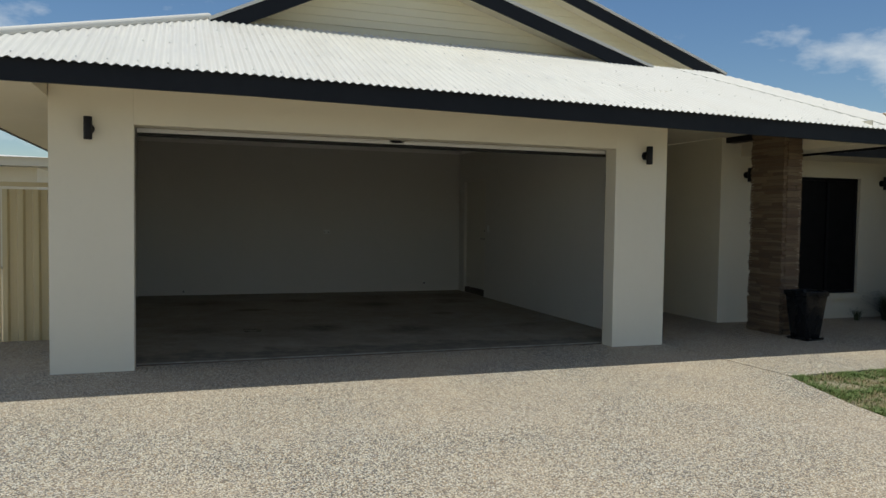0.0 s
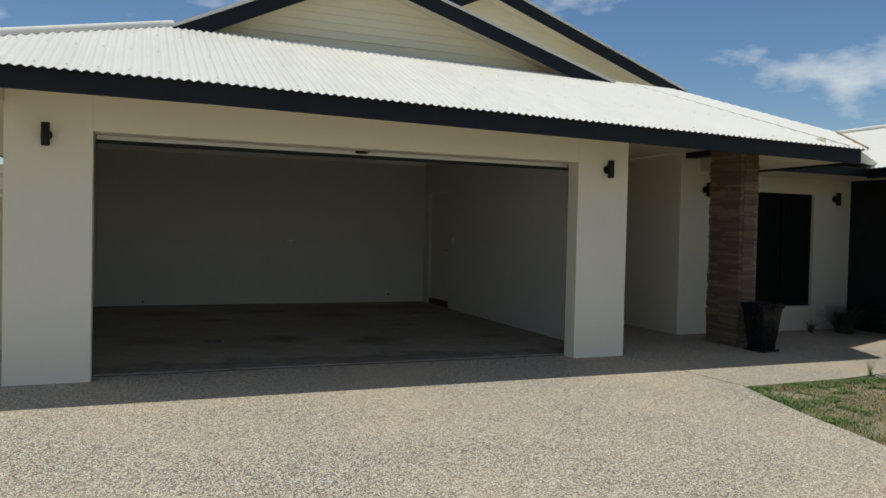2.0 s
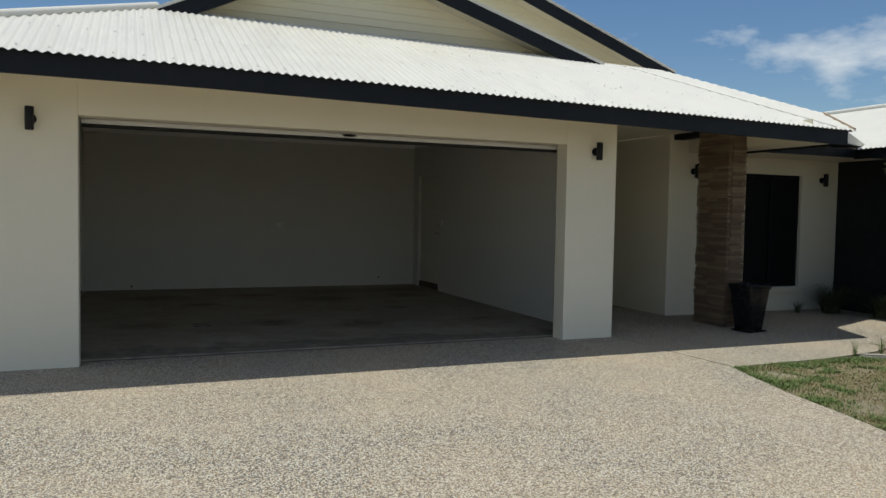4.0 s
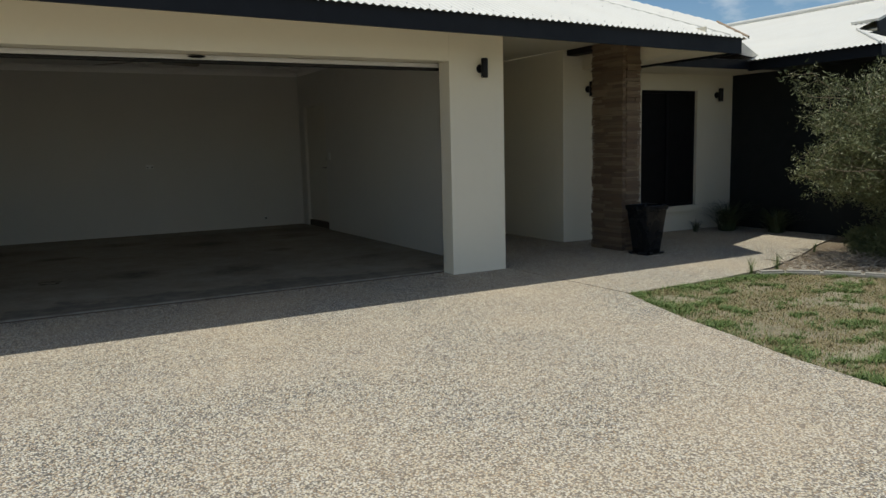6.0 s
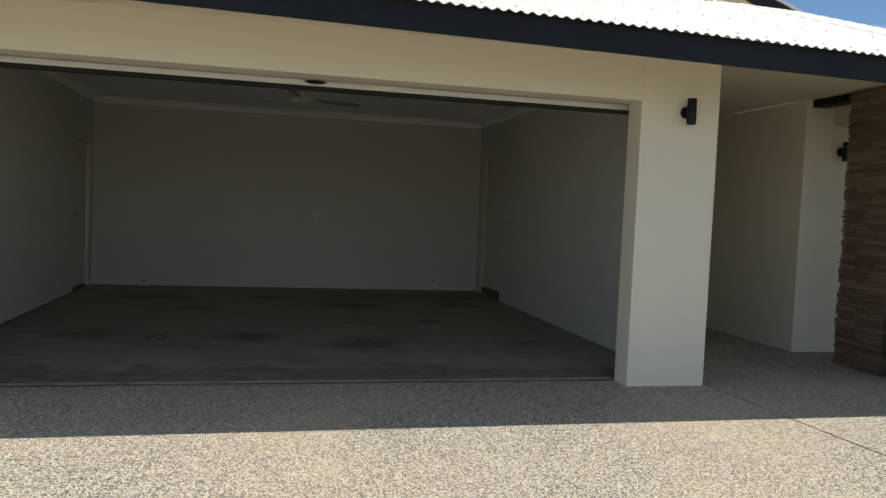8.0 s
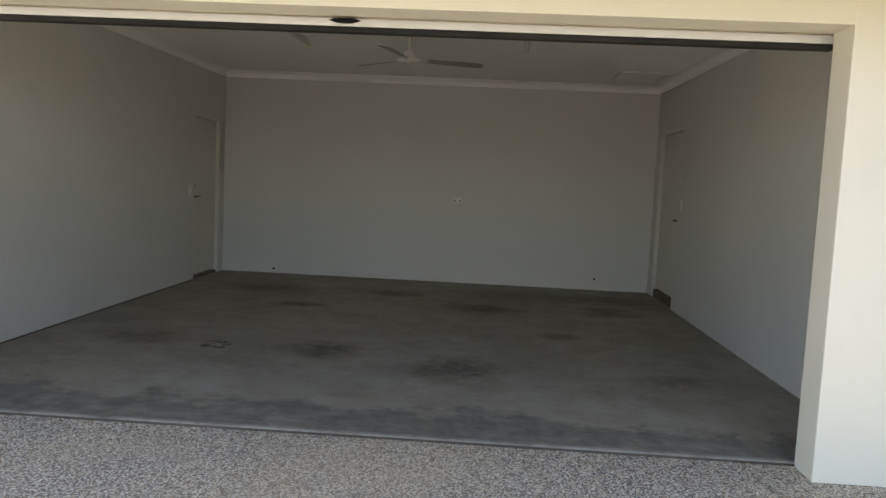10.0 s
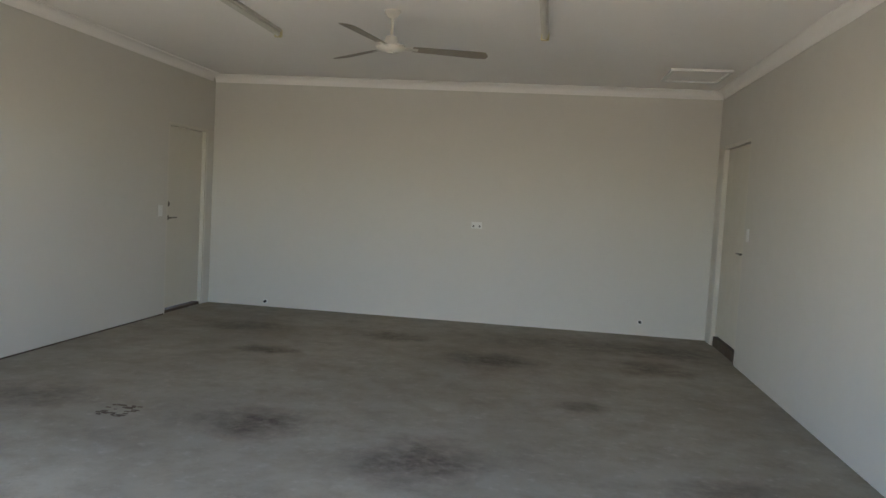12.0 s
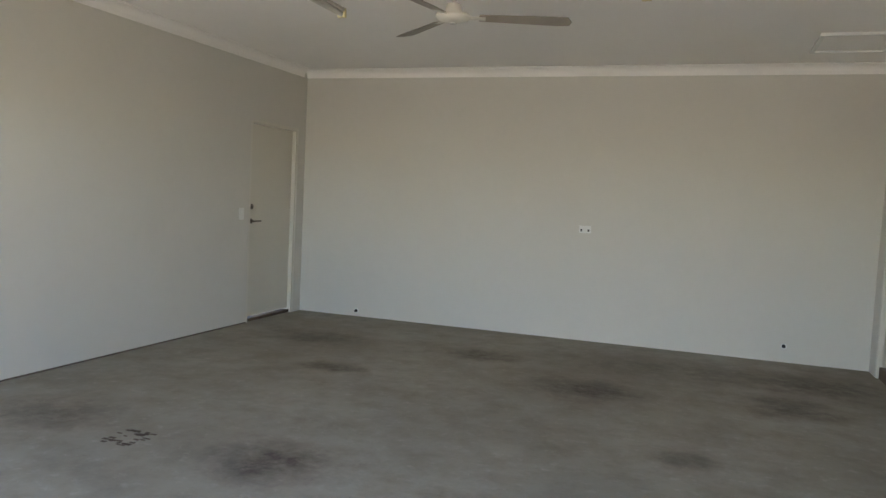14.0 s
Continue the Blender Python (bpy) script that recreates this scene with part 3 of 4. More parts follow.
# added black sheet that closes the opening, unseen behind the opaque panes
part("backing", box(B(), 0.0, 0.15, 0.0, ww, 0.16, wh), SCREEN, win, "black backing sheet, unseen behind the panes")
part("window_sill", box(B(), -0.06, -0.05, -0.085, ww + 0.06, 0.05, -0.002, 0.006), WALL, win, "cream rendered sill")

# ---- dark wing ----
WING = -1.47                               # front eave of the wing
vb = B()
box(vb, WX, WING + 0.27, -0.2, WX + 0.2, WY + 3.0, 2.72)
box(vb, WX + 0.2, WING + 0.27, -0.2, 15.0, WING + 0.47, 2.72)
box(vb, 14.8, WING + 0.47, -0.2, 15.0, 8.0, 2.6)
solid("wall_wing", vb, DARKWALL, "charcoal rendered wall of the projecting wing", "wall", "structure")
ob_ = B()
box(ob_, -0.71, YB + 0.2, -0.2, 11.3, YB + 0.4, 2.9)
box(ob_, -0.71, 12.2, -0.2, 16.6, 12.4, 2.9)
box(ob_, PL, YB + 0.4, -0.2, -0.5, 12.2, 2.9)
solid("wall_house", ob_, WALL, "cream rendered outer walls of the house", "wall", "structure")

# stone column: a mortar core, faced with ledge stones at the end of the file
CX0, CX1, CY0, CY1 = 7.665, 7.95, 0.25, 0.82
column = thing("stone_column", "brown stacked ledge stone porch column", "column")
part("core", box(B(), CX0 + 0.02, CY0 + 0.02, -0.1, CX1 - 0.02, CY1 - 0.02, 2.615), MORTAR, column)
bmz = box(B(), CX0 + 0.04, CY1 + 0.002, 2.54, CX0 + 0.2, WY - 0.002, 2.618)
solid("porch_beam", bmz, FASCIA, "dark navy steel beam above the porch", "beam", "structure")

# ---- eaves ----
PZ = 2.62                                  # porch ceiling
so = B()
box(so, -1.67, -0.80, FB + 0.012, PL - 0.004, -0.004, FB + 0.03)
box(so, PL - 0.002, -0.70, 2.575, PR, -0.004, 2.587)
box(so, PL - 0.004, -0.80, FB + 0.012, PL - 0.002, -0.004, 2.587)
box(so, 7.936, -0.80, FB - 0.066, 8.44, -0.004, FB - 0.048)
box(so, PR + 0.02, -0.80, 2.505, 7.92, -0.60, 2.517)
box(so, PR + 0.02, -0.60, 2.505, 7.92, -0.588, PZ)
box(so, PR + 0.02, -0.60, PZ, 7.92, -0.004, PZ + 0.012)
box(so, 7.92, -0.80, FB - 0.064, 7.935, CY0 - 0.03, PZ)
box(so, 7.972, CY0 - 0.03, FB - 0.064, 7.986, WY - 0.004, PZ)
box(so, -1.67, -0.004, FB + 0.012, PL - 0.004, 12.4, FB + 0.03)
box(so, PR + 0.022, -0.004, PZ, 7.970, WY - 0.002, PZ + 0.012)
box(so, PR + 0.022, WY - 0.002, PZ, EX - 0.002, 4.6, PZ + 0.012)
box(so, 7.988, -0.004, FB - 0.066, 8.44, WY - 0.002, FB - 0.048)
box(so, 8.485, 0.47, FB - 0.075, WX - 0.002, WY - 0.002, FB - 0.058)
solid("soffit", so, SOFFIT, "cream painted eave soffit", "soffit", "structure")
sw = B()
plate(sw, [(10.25, 0.468), (10.25, WING + 0.06), (15.4, WING + 0.06), (15.4, WING + 0.268), (WX - 0.002, WING + 0.268), (WX - 0.002, 0.468)], 2.345, 2.36)
solid("soffit_wing", sw, DARKWALL, "dark painted eave soffit of the wing", "soffit", "structure")


FALL = 0.0125                              # fall of the front eave per metre
LOW = FALL * 7.5                           # its drop at the porch end


def fascia(name, a, b, z0, z1, t=0.03, falls=False):
    bm = B()
    a, b = Vector((*a, 0)), Vector((*b, 0))
    side = (b - a).normalized().cross(Vector((0, 0, 1))) * t / 2
    plate(bm, [(p.x, p.y) for p in (a + side, b + side, b - side, a - side)], z0, z1)
    for v in bm.verts if falls else ():
        v.co.z -= FALL * (v.co.x - 1.0)
    solid(name, bm, FASCIA, "dark navy steel fascia under the roof edge", "fascia", "structure")


fascia("fascia_front_west", (-1.70, -0.82), (1.0, -0.82), FB, 2.61)
fascia("fascia_front", (1.0, -0.82), (8.48, -0.82), FB, 2.61, falls=True)
fascia("fascia_west", (-1.685, -0.80), (-1.685, 12.4), FB, 2.61)
fascia("fascia_return", (8.465, -0.80), (8.465, WY - 0.01), FB - LOW, 2.61 - LOW)
fascia("fascia_porch", (8.49, 0.45), (10.21, 0.45), 2.335, 2.465)
fascia("fascia_wing", (10.23, 0.47), (10.23, WING + 0.03), 2.315, 2.445)
fascia("fascia_wing_front", (10.25, WING + 0.045), (15.4, WING + 0.045), 2.315, 2.445)

# ---- corrugated roof ----
PITCH, AMP = 0.0762, 0.0085
GY = 1.58                                   # the gable's plane
HIPX = -1.80                                # where the hip starts at the eave


def zf(y, x=0.0):
    """Height of the front slope; its eave falls slightly towards the porch end."""
    return EZ + (y - EY) * TAN - FALL * max(0.0, x - 1.0)


def top_y(x):
    """How far up the front slope runs at x."""
    if x < 0.77:
        return min(GY + 0.05, EY + (x - HIPX))
    if x < 7.67:
        return GY + 0.05
    if x < 8.90:
        return GY + (x - 7.67) / 1.23 * (-0.12 - GY)
    return -0.12


def corrugated(name, u0, u1, span, place, label):
    """Waves across u, each column running over span(u); place(u, v, lift) gives the point."""
    n = int((u1 - u0) / PITCH * 8)
    verts, faces = [], []
    for i in range(n + 1):
        u = u0 + (u1 - u0) * i / n
        lift = AMP * math.cos(u / PITCH * math.tau)
        v0, v1 = span(u)
        verts += [place(u, v0, lift), place(u, v1, lift), place(u, v0, lift - 0.003), place(u, v1, lift - 0.003)]
        if i:
            a, b = 4 * i - 4, 4 * i
            faces += [(a, b, b + 1, a + 1), (a + 2, a + 3, b + 3, b + 2), (a, a + 2, b + 2, b)]
    me = from_lists(name, verts, faces, ROOF)
    me.shade_smooth()
    me.set_sharp_from_angle(angle=radians(60))
    return me


roof = thing("roof", "off-white corrugated steel roof with dutch gables", "roof", "structure")
part("front_sheet", corrugated("front_sheet", HIPX + 0.02, 8.885, lambda u: (EY if u < 8.56 else EY + (u - 8.56) / 0.33 * 0.74, max(EY + 0.02, top_y(u))), lambda u, v, h: (u, v, zf(v, u) + h), ""), None, roof)
part("west_sheet", corrugated("west_sheet", EY + 0.02, 12.4, lambda u: (0, max(0.01, min(u - EY - 0.03, 2.2))), lambda u, v, h: (HIPX + v, u, EZ + v * TAN + h), ""), None, roof)
# the slope that turns the corner behind the front sheet
tb = B()
tri = [(8.54, EY + 0.02, EZ - LOW - 0.01), (8.88, -0.12, zf(-0.12, 8.5) - 0.01), (7.67, GY, zf(GY, 7.67) - 0.01), (7.7, 3.4, 3.1), (10.6, 3.4, 2.49), (10.6, 0.5, 2.49), (8.9, 0.0, 2.53)]
tv = [tb.verts.new(p) for p in tri]
for f in ((0, 1, 6), (1, 2, 3), (1, 3, 4), (1, 4, 5), (1, 5, 6)):
    tb.faces.new([tv[i] for i in f])
part("corner_sheet", tb, ROOF, roof)
WEX, WRX, WEZ = 10.15, 12.8, 2.455
WT = (3.44 - WEZ) / (WRX - WEX)
part("wing_sheet", corrugated("wing_sheet", WING, 4.0, lambda u: (0, max(0.01, u - WING) if u < WING + 0.85 else WRX - WEX), lambda u, v, h: (WEX + v, u, WEZ + v * WT + h), ""), None, roof)
rb_ = B()
rv = [rb_.verts.new(p) for p in ((WRX, WING + 0.85, 3.45), (WRX, 4.0, 3.45), (2 * WRX - WEX, 4.0, WEZ), (2 * WRX - WEX, WING + 0.85, WEZ))]
rb_.faces.new(rv)
part("wing_back_sheet", rb_, ROOF, roof)
part("wing_hip_sheet", corrugated("wing_hip_sheet", WEX, 2 * WRX - WEX, lambda u: (0, max(0.01, min(u - WEX, 0.85, 2 * WRX - WEX - u))), lambda u, v, h: (u, WING + v, WEZ + v * WT + h), ""), None, roof)


def cap(name, a, b, r=0.045, material=None):
    bm = cyl(B(), a, b, r, None, 14)
    part(name, bm, material or ROOF, roof, "", True)


cap("hip_cap", (HIPX + 0.03, EY + 0.03, EZ + 0.025), (0.70, EY + 2.50, zf(EY + 2.50) + 0.015))
cap("wing_hip_cap", (WEX + 0.02, WING + 0.02, WEZ + 0.015), (WEX + 0.85, WING + 0.85, WEZ + 0.015 + 0.85 * WT), 0.016)
cap("ridge_cap", (WRX, WING + 0.7, 3.46), (WRX, 4.0, 3.46))
cap("verge_cap", (8.30, EY + 0.06, zf(EY, 8.3) + 0.03), (6.9, GY, zf(GY, 6.9)), 0.016)
cap("valley_flashing", (8.86, -0.14, zf(-0.14, 8.5) + 0.005), (8.57, EY + 0.03, EZ - LOW + 0.02), 0.016, RUST)
# fixing screws in rows across the front slope
sv, sf = [], []
for row in range(3):
    y = EY + 0.12 + row * 0.82
    k = 0
    x = math.ceil((HIPX + 0.2) / PITCH) * PITCH
    while x < 8.5:
        if top_y(x) > y + 0.05:
            b0 = len(sv)
            for a in range(6):
                sv.append((x + 0.0085 * math.cos(a * math.tau / 6), y + 0.0085 * math.sin(a * math.tau / 6), zf(y, x) + AMP - 0.002))
            for a in range(6):
                sv.append((x + 0.006 * math.cos(a * math.tau / 6), y + 0.006 * math.sin(a * math.tau / 6), zf(y, x) + AMP + 0.009))
            sf.append(tuple(range(b0 + 6, b0 + 12)))
            sf += [(b0 + a, b0 + (a + 1) % 6, b0 + 6 + (a + 1) % 6, b0 + 6 + a) for a in range(6)]
        x += PITCH * 3
sc = part("roof_screws", from_lists("roof_screws", sv, sf, RAIL), None, roof, "rows of small steel roof screws")
tagged(sc, kind="stuff")


def gable(name, y, xl, zl, xa, za, xr, zr, depth, label):
    """A boarded gable with dark barge boards and a roof that runs back from it."""
    g = thing(name, label, "gable", "structure")
    sheet, barge, lining = B(), B(), B()
    for (x0, z0), (x1, z1) in (((xl, zl), (xa, za)), ((xr, zr), (xa, za))):
        d = Vector((x1 - x0, z1 - z0)).normalized()
        nrm = Vector((-d.y, d.x)) if d.x > 0 else Vector((d.y, -d.x))
        p0, p1 = Vector((x0, z0)), Vector((x1, z1))
        one = p0, p1, p1 + nrm * 0.035, p0 + nrm * 0.035
        prism(sheet, [(q.x, q.y) for q in one], y - 0.10, y + depth)
        two = p0, p1, p1 - nrm * 0.17, p0 - nrm * 0.17
        prism(barge, [(q.x, q.y) for q in two], y - 0.08, y - 0.05)
        three = p0 - nrm * 0.10, p1 - nrm * 0.10, p1 - nrm * 0.12, p0 - nrm * 0.12
        prism(lining, [(q.x, q.y) for q in three], y - 0.048, y + 0.27)
    part("roof_sheet", sheet, ROOF, g)
    part("barge_board", barge, FASCIA, g, "dark navy barge board")
    part("eave_lining", lining, SOFFIT, g)
    wall = part("wall", prism(B(), [(xl + 0.3, zl - 0.4), (xa, za - 0.14), (xr - 0.3, zr - 0.4)], y + 0.29, y + 0.35), BOARDM, g)
    z = min(zl, zr) - 0.15
    while z < za - 0.2:
        ends = []
        for zz in (z, z + 0.105):
            lo = xl + (zz - zl + 0.10) * (xa - xl) / (za - zl)
            hi = xr - (zz - zr + 0.10) * (xr - xa) / (za - zr)
            ends += [max(lo, xl + 0.1), min(hi, xr - 0.1)]
        if ends[1] > ends[0] and ends[3] > ends[2]:
            bd = B()
            vs = [bd.verts.new(p) for p in ((ends[0], y + 0.255, z), (ends[1], y + 0.255, z), (ends[3], y + 0.272, z + 0.105), (ends[2], y + 0.272, z + 0.105),
                                            (ends[0], y + 0.288, z), (ends[1], y + 0.288, z), (ends[3], y + 0.288, z + 0.105), (ends[2], y + 0.288, z + 0.105))]
            for f in ((0, 1, 2, 3), (5, 4, 7, 6), (0, 4, 5, 1), (3, 2, 6, 7), (0, 3, 7, 4), (1, 5, 6, 2)):
                bd.faces.new([vs[i] for i in f])
            part("board", bd, BOARDM, wall)
        z += 0.1
    return g


gable("gable_front", GY, 0.70, 3.60, 2.90, 4.63, 6.52, 3.52, 8.0, "cream weatherboard gable with dark barge boards")
gable("gable_rear", 2.88, 2.6, 3.9, 5.20, 5.12, 8.83, 3.83, 7.0, "smaller cream weatherboard gable behind")

gable("gable_wing", WING + 0.83, 11.30, 2.893, WRX, 3.455, 14.30, 2.893, 0.30, "small dark-edged gable on the projecting wing")

# ---- fence and neighbour ----
fence = thing("fence", "cream ribbed steel fence beside the house", "fence", at=(-4.6, 2.10, -0.09))
fz = 1.80
for k in range(5):
    x0 = k * 0.78
    verts, faces = [], []
    prof = []
    for j in range(5):
        u = x0 + j * 0.156
        prof += [(u, 0.0), (u + 0.05, 0.0), (u + 0.07, 0.032), (u + 0.136, 0.032)]
    prof = [p for p in prof if p[0] <= x0 + 0.775]
    pnl = B()
    a = [pnl.verts.new((u, v, 0.05)) for u, v in prof]
    b = [pnl.verts.new((u, v, fz - 0.03)) for u, v in prof]
    a2 = [pnl.verts.new((u, v + 0.004, 0.05)) for u, v in prof]
    b2 = [pnl.verts.new((u, v + 0.004, fz - 0.03)) for u, v in prof]
    for i in range(len(prof) - 1):
        pnl.faces.new((a[i], a[i + 1], b[i + 1], b[i]))
        pnl.faces.new((a2[i + 1], a2[i], b2[i], b2[i + 1]))
    part("panel", pnl, FENCEM, fence)
for k in range(3):
    part("post", box(B(), k * 1.85 + 0.05, -0.02, 0, k * 1.85 + 0.11, 0.05, fz - 0.001, 0.004), FENCEM, fence)
part("top_rail", box(B(), 0, -0.03, fz, 3.88, 0.06, fz + 0.05, 0.006), FENCEM, fence)
part("bottom_rail", box(B(), 0, -0.025, 0.0, 3.88, 0.055, 0.05, 0.004), FENCEM, fence)

nb = thing("neighbour_house", "cream neighbouring house behind the fence", "house", at=(-9.0, 16.0, -0.09))
part("wall", box(B(), -5, 0, 0, 5.6, 6, 2.75), WALL, nb)
nwn = part("window", box(B(), 3.2, -0.04, 0.9, 4.6, -0.005, 2.6), BLACK, nb, "dark window")
part("pane", box(B(), 3.26, -0.046, 0.96, 4.54, -0.041, 2.54), GLASS, nwn)
part("fascia", box(B(), -5.7, -0.72, 2.75, 6.3, -0.66, 2.98), SOFFIT, nb)
nr = B()
nv = [nr.verts.new(p) for p in ((-5.8, -0.8, 2.98), (6.4, -0.8, 2.98), (3.2, 3, 3.3), (-2.6, 3, 3.3), (-5.8, 6.8, 2.98), (6.4, 6.8, 2.98))]
for f in ((0, 1, 2, 3), (1, 5, 2), (3, 2, 5, 4), (0, 3, 4)):
    nr.faces.new([nv[i] for i in f])
part("roof", nr, ROOF, nb, "off-white steel roof")

# ---- pot ----
pot = thing("planter_pot", "tall square tapered glossy black planter pot on a saucer", "plant pot", at=(7.755, -0.09, ZG))
pot.rotation_euler = (0, 0, radians(4))


def square_lathe(profile, corner=0.035):
    bm = B()
    rings = []
    for h, z in profile:
        ring = []
        for q in range(4):
            for s in range(4):
                a = math.radians(q * 90 + s * 30)
                cx, cy = ((h - corner) * (1 if q in (0, 3) else -1), (h - corner) * (1 if q in (0, 1) else -1))
                ring.append(bm.verts.new((cx + corner * math.cos(a), cy + corner * math.sin(a), z)))
        rings.append(ring)
    for lo, hi in zip(rings, rings[1:]):
        for k in range(16):
            bm.faces.new((lo[k], lo[(k + 1) % 16], hi[(k + 1) % 16], hi[k]))
    bm.faces.new(rings[0][::-1])
    bm.faces.new(rings[-1])
    return bm


part("saucer", square_lathe([(0.155, 0.0), (0.165, 0.022), (0.15, 0.028)]), POT, pot, "", True)
part("body", square_lathe([(0.122, 0.028), (0.127, 0.036), (0.178, 0.545), (0.192, 0.55), (0.194, 0.60), (0.188, 0.607), (0.168, 0.605), (0.162, 0.55), (0.152, 0.53)]), POT, pot, "", True)
part("soil", square_lathe([(0.151, 0.531), (0.14, 0.537)]), BEDSOIL, pot)

# ---- lawn and garden bed ----
LAWN = EDGE[:7] + [(5.0, -9.0), (12.0, -9.0), (12.0, -5.0), (9.2, -4.6), (8.65, -3.2), (8.34, -2.7), (8.05, -2.2), (7.64, -1.88), (7.1, -1.82)]
lw = B()
plate(lw, [(x + 0.01, y - 0.005) for x, y in LAWN], -0.13, -0.035)
solid("lawn", lw, LAWNSOIL, "thin patchy lawn with dry bare spots", "lawn", "structure")
gdn = B()
plate(gdn, [(7.66, -1.76), (8.0, -1.70), (9.05, -1.32), (10.0, -0.88), (11.0, -0.52), (11.01, -4.9), (9.3, -4.6), (8.75, -3.2), (8.44, -2.66), (8.12, -2.14)], -0.13, -0.03)
solid("garden_bed", gdn, BEDSOIL, "bare garden bed with litter and pebbles", "garden bed", "structure")
kb = [(7.58, -1.86), (7.83, -1.98), (8.08, -2.22), (8.30, -2.52), (8.46, -2.82), (8.68, -3.27), (8.93, -3.87), (9.23, -4.6)]
for (x0, y0), (x1, y1) in zip(kb, kb[1:]):
    a, b = Vector((x0, y0, 0)), Vector((x1, y1, 0))
    d = (b - a).normalized()
    s = Vector((-d.y, d.x, 0)) * 0.055
    a, b = a + d * 0.001, b - d * 0.001
    kbm = plate(B(), [(p.x, p.y) for p in (a - s, b - s, b + s, a + s)], -0.12, 0.012)
    bmesh.ops.bevel(kbm, geom=[e for e in kbm.edges if e.verts[0].co.z > 0 and e.verts[1].co.z > 0], offset=0.018, segments=2, affect="EDGES")
    tagged(solid("edging_block", kbm, KERB, "grey concrete garden edging block", "edging"), group="garden edging")


def inside(poly, x, y):
    hit = False
    for (ax, ay), (bx, by) in zip(poly, poly[1:] + poly[:1]):
        if (ay > y) != (by > y) and x < (bx - ax) * (y - ay) / (by - ay) + ax:
            hit = not hit
    return hit


def blades(name, count, area, material, label, h0, h1, keep, seed):
    rnd = random.Random(seed)
    verts, faces = [], []
    x0, y0, x1, y1 = area
    made = 0
    while made < count:
        x, y = rnd.uniform(x0, x1), rnd.uniform(y0, y1)
        if not inside(LAWN, x, y) or rnd.random() > keep(x, y):
            count -= 0.25
            continue
        made += 1
        a, h, w = rnd.uniform(0, math.tau), rnd.uniform(h0, h1), rnd.uniform(0.0015, 0.0035)
        lean = rnd.uniform(0.4, 1.8) * h
        dx, dy = math.cos(a), math.sin(a)
        b = len(verts)
        zb = -0.037
        verts += [(x - dy * w, y + dx * w, zb), (x + dy * w, y - dx * w, zb),
                  (x + dx * lean * 0.35 + dy * w * 0.8, y + dy * lean * 0.35 - dx * w * 0.8, zb + h * 0.6),
                  (x + dx * lean * 0.35 - dy * w * 0.8, y + dy * lean * 0.35 + dx * w * 0.8, zb + h * 0.6), (x + dx * lean, y + dy * lean, zb + h)]
        faces += [(b, b + 1, b + 2, b + 3), (b + 3, b + 2, b + 4)]
    tagged(new(name, from_lists(name, verts, faces, material)), label, "grass", "", "stuff")


def lush(x, y):
    n = 0.8 * noise.noise(Vector((x * 3.4, y * 3.4, 0))) + 0.75 * noise.noise(Vector((x * 8.5, y * 8.5, 3)))
    near = min(math.hypot(x - px, y - py) for px, py in ((5.83, -1.86), (5.7, -2.2), (5.55, -2.65), (5.40, -3.2), (5.24, -3.85), (5.12, -4.6), (6.4, -1.86), (6.9, -1.84), (7.4, -1.84)))
    return min(1.0, max(0.02, -0.16 + n * 1.7) + max(0.0, 0.85 - near * 2.4) * min(1.0, max(0.15, 0.6 + n * 1.6)))


blades("lawn_grass", 110000, (5.0, -5.2, 9.0, -1.8), GREENBLADE, "short green lawn grass in patches", 0.012, 0.042, lush, 3)
blades("dry_grass", 90000, (5.0, -5.2, 9.0, -1.8), DRYBLADE, "short dry straw-coloured grass", 0.008, 0.026, lambda x, y: max(0.1, 0.5 + noise.noise(Vector((x * 2.5, y * 2.5, 9)))), 4)


def tuft(name, at, count, h, spread, material, label, category, seed, width=0.005):
    rnd = random.Random(seed)
    verts, faces = [], []
    for _ in range(count):
        a, r = rnd.uniform(0, math.tau), rnd.uniform(0, spread * 0.25)
        bx, by = r * math.cos(a), r * math.sin(a)
        hh, out, w = h * rnd.uniform(0.5, 1.0), spread * rnd.uniform(0.2, 1.0), width * rnd.uniform(0.6, 1.2)
        c, s = math.cos(a), math.sin(a)
        b = len(verts)
        for k in range(5):
            u = k / 4
            rr, zz, wk = out * u * u, hh * (u - 0.25 * u ** 3), w * (1 - u * 0.85)
            verts += [(bx + c * rr - s * wk, by + s * rr + c * wk, zz), (bx + c * rr + s * wk, by + s * rr - c * wk, zz)]
        faces += [(b + 2 * k, b + 2 * k + 1, b + 2 * k + 3, b + 2 * k + 2) for k in range(4)]
    t = tagged(new(name, from_lists(name, verts, faces, material)), label, category)
    t.location = at
    return t


tuft("strappy_plant", (10.45, 0.95, -0.02), 260, 0.62, 0.55, DARKLEAF, "dark strappy clump plant by the porch wall", "plant", 5, 0.010)
tuft("strappy_plant", (10.72, 0.30, -0.02), 220, 0.50, 0.5, DARKLEAF, "dark strappy clump plant by the charcoal wall", "plant", 6, 0.010)
tuft("strappy_plant", (9.95, 1.12, -0.02), 40, 0.25, 0.2, DARKLEAF, "small dark strappy plant under the window", "plant", 16, 0.008)
tuft("weed", (7.60, -1.76, -0.03), 26, 0.26, 0.12, GREENBLADE, "thin weed tuft at the path edge", "weed", 7, 0.003)
tuft("weed", (7.95, -1.80, -0.03), 30, 0.30, 0.12, GREENBLADE, "thin weed tuft at the garden edging", "weed", 8, 0.003)
tuft("weed", (9.45, -1.2, -0.03), 18, 0.22, 0.10, GREENBLADE, "thin weed tuft at the path edge", "weed", 9, 0.003)

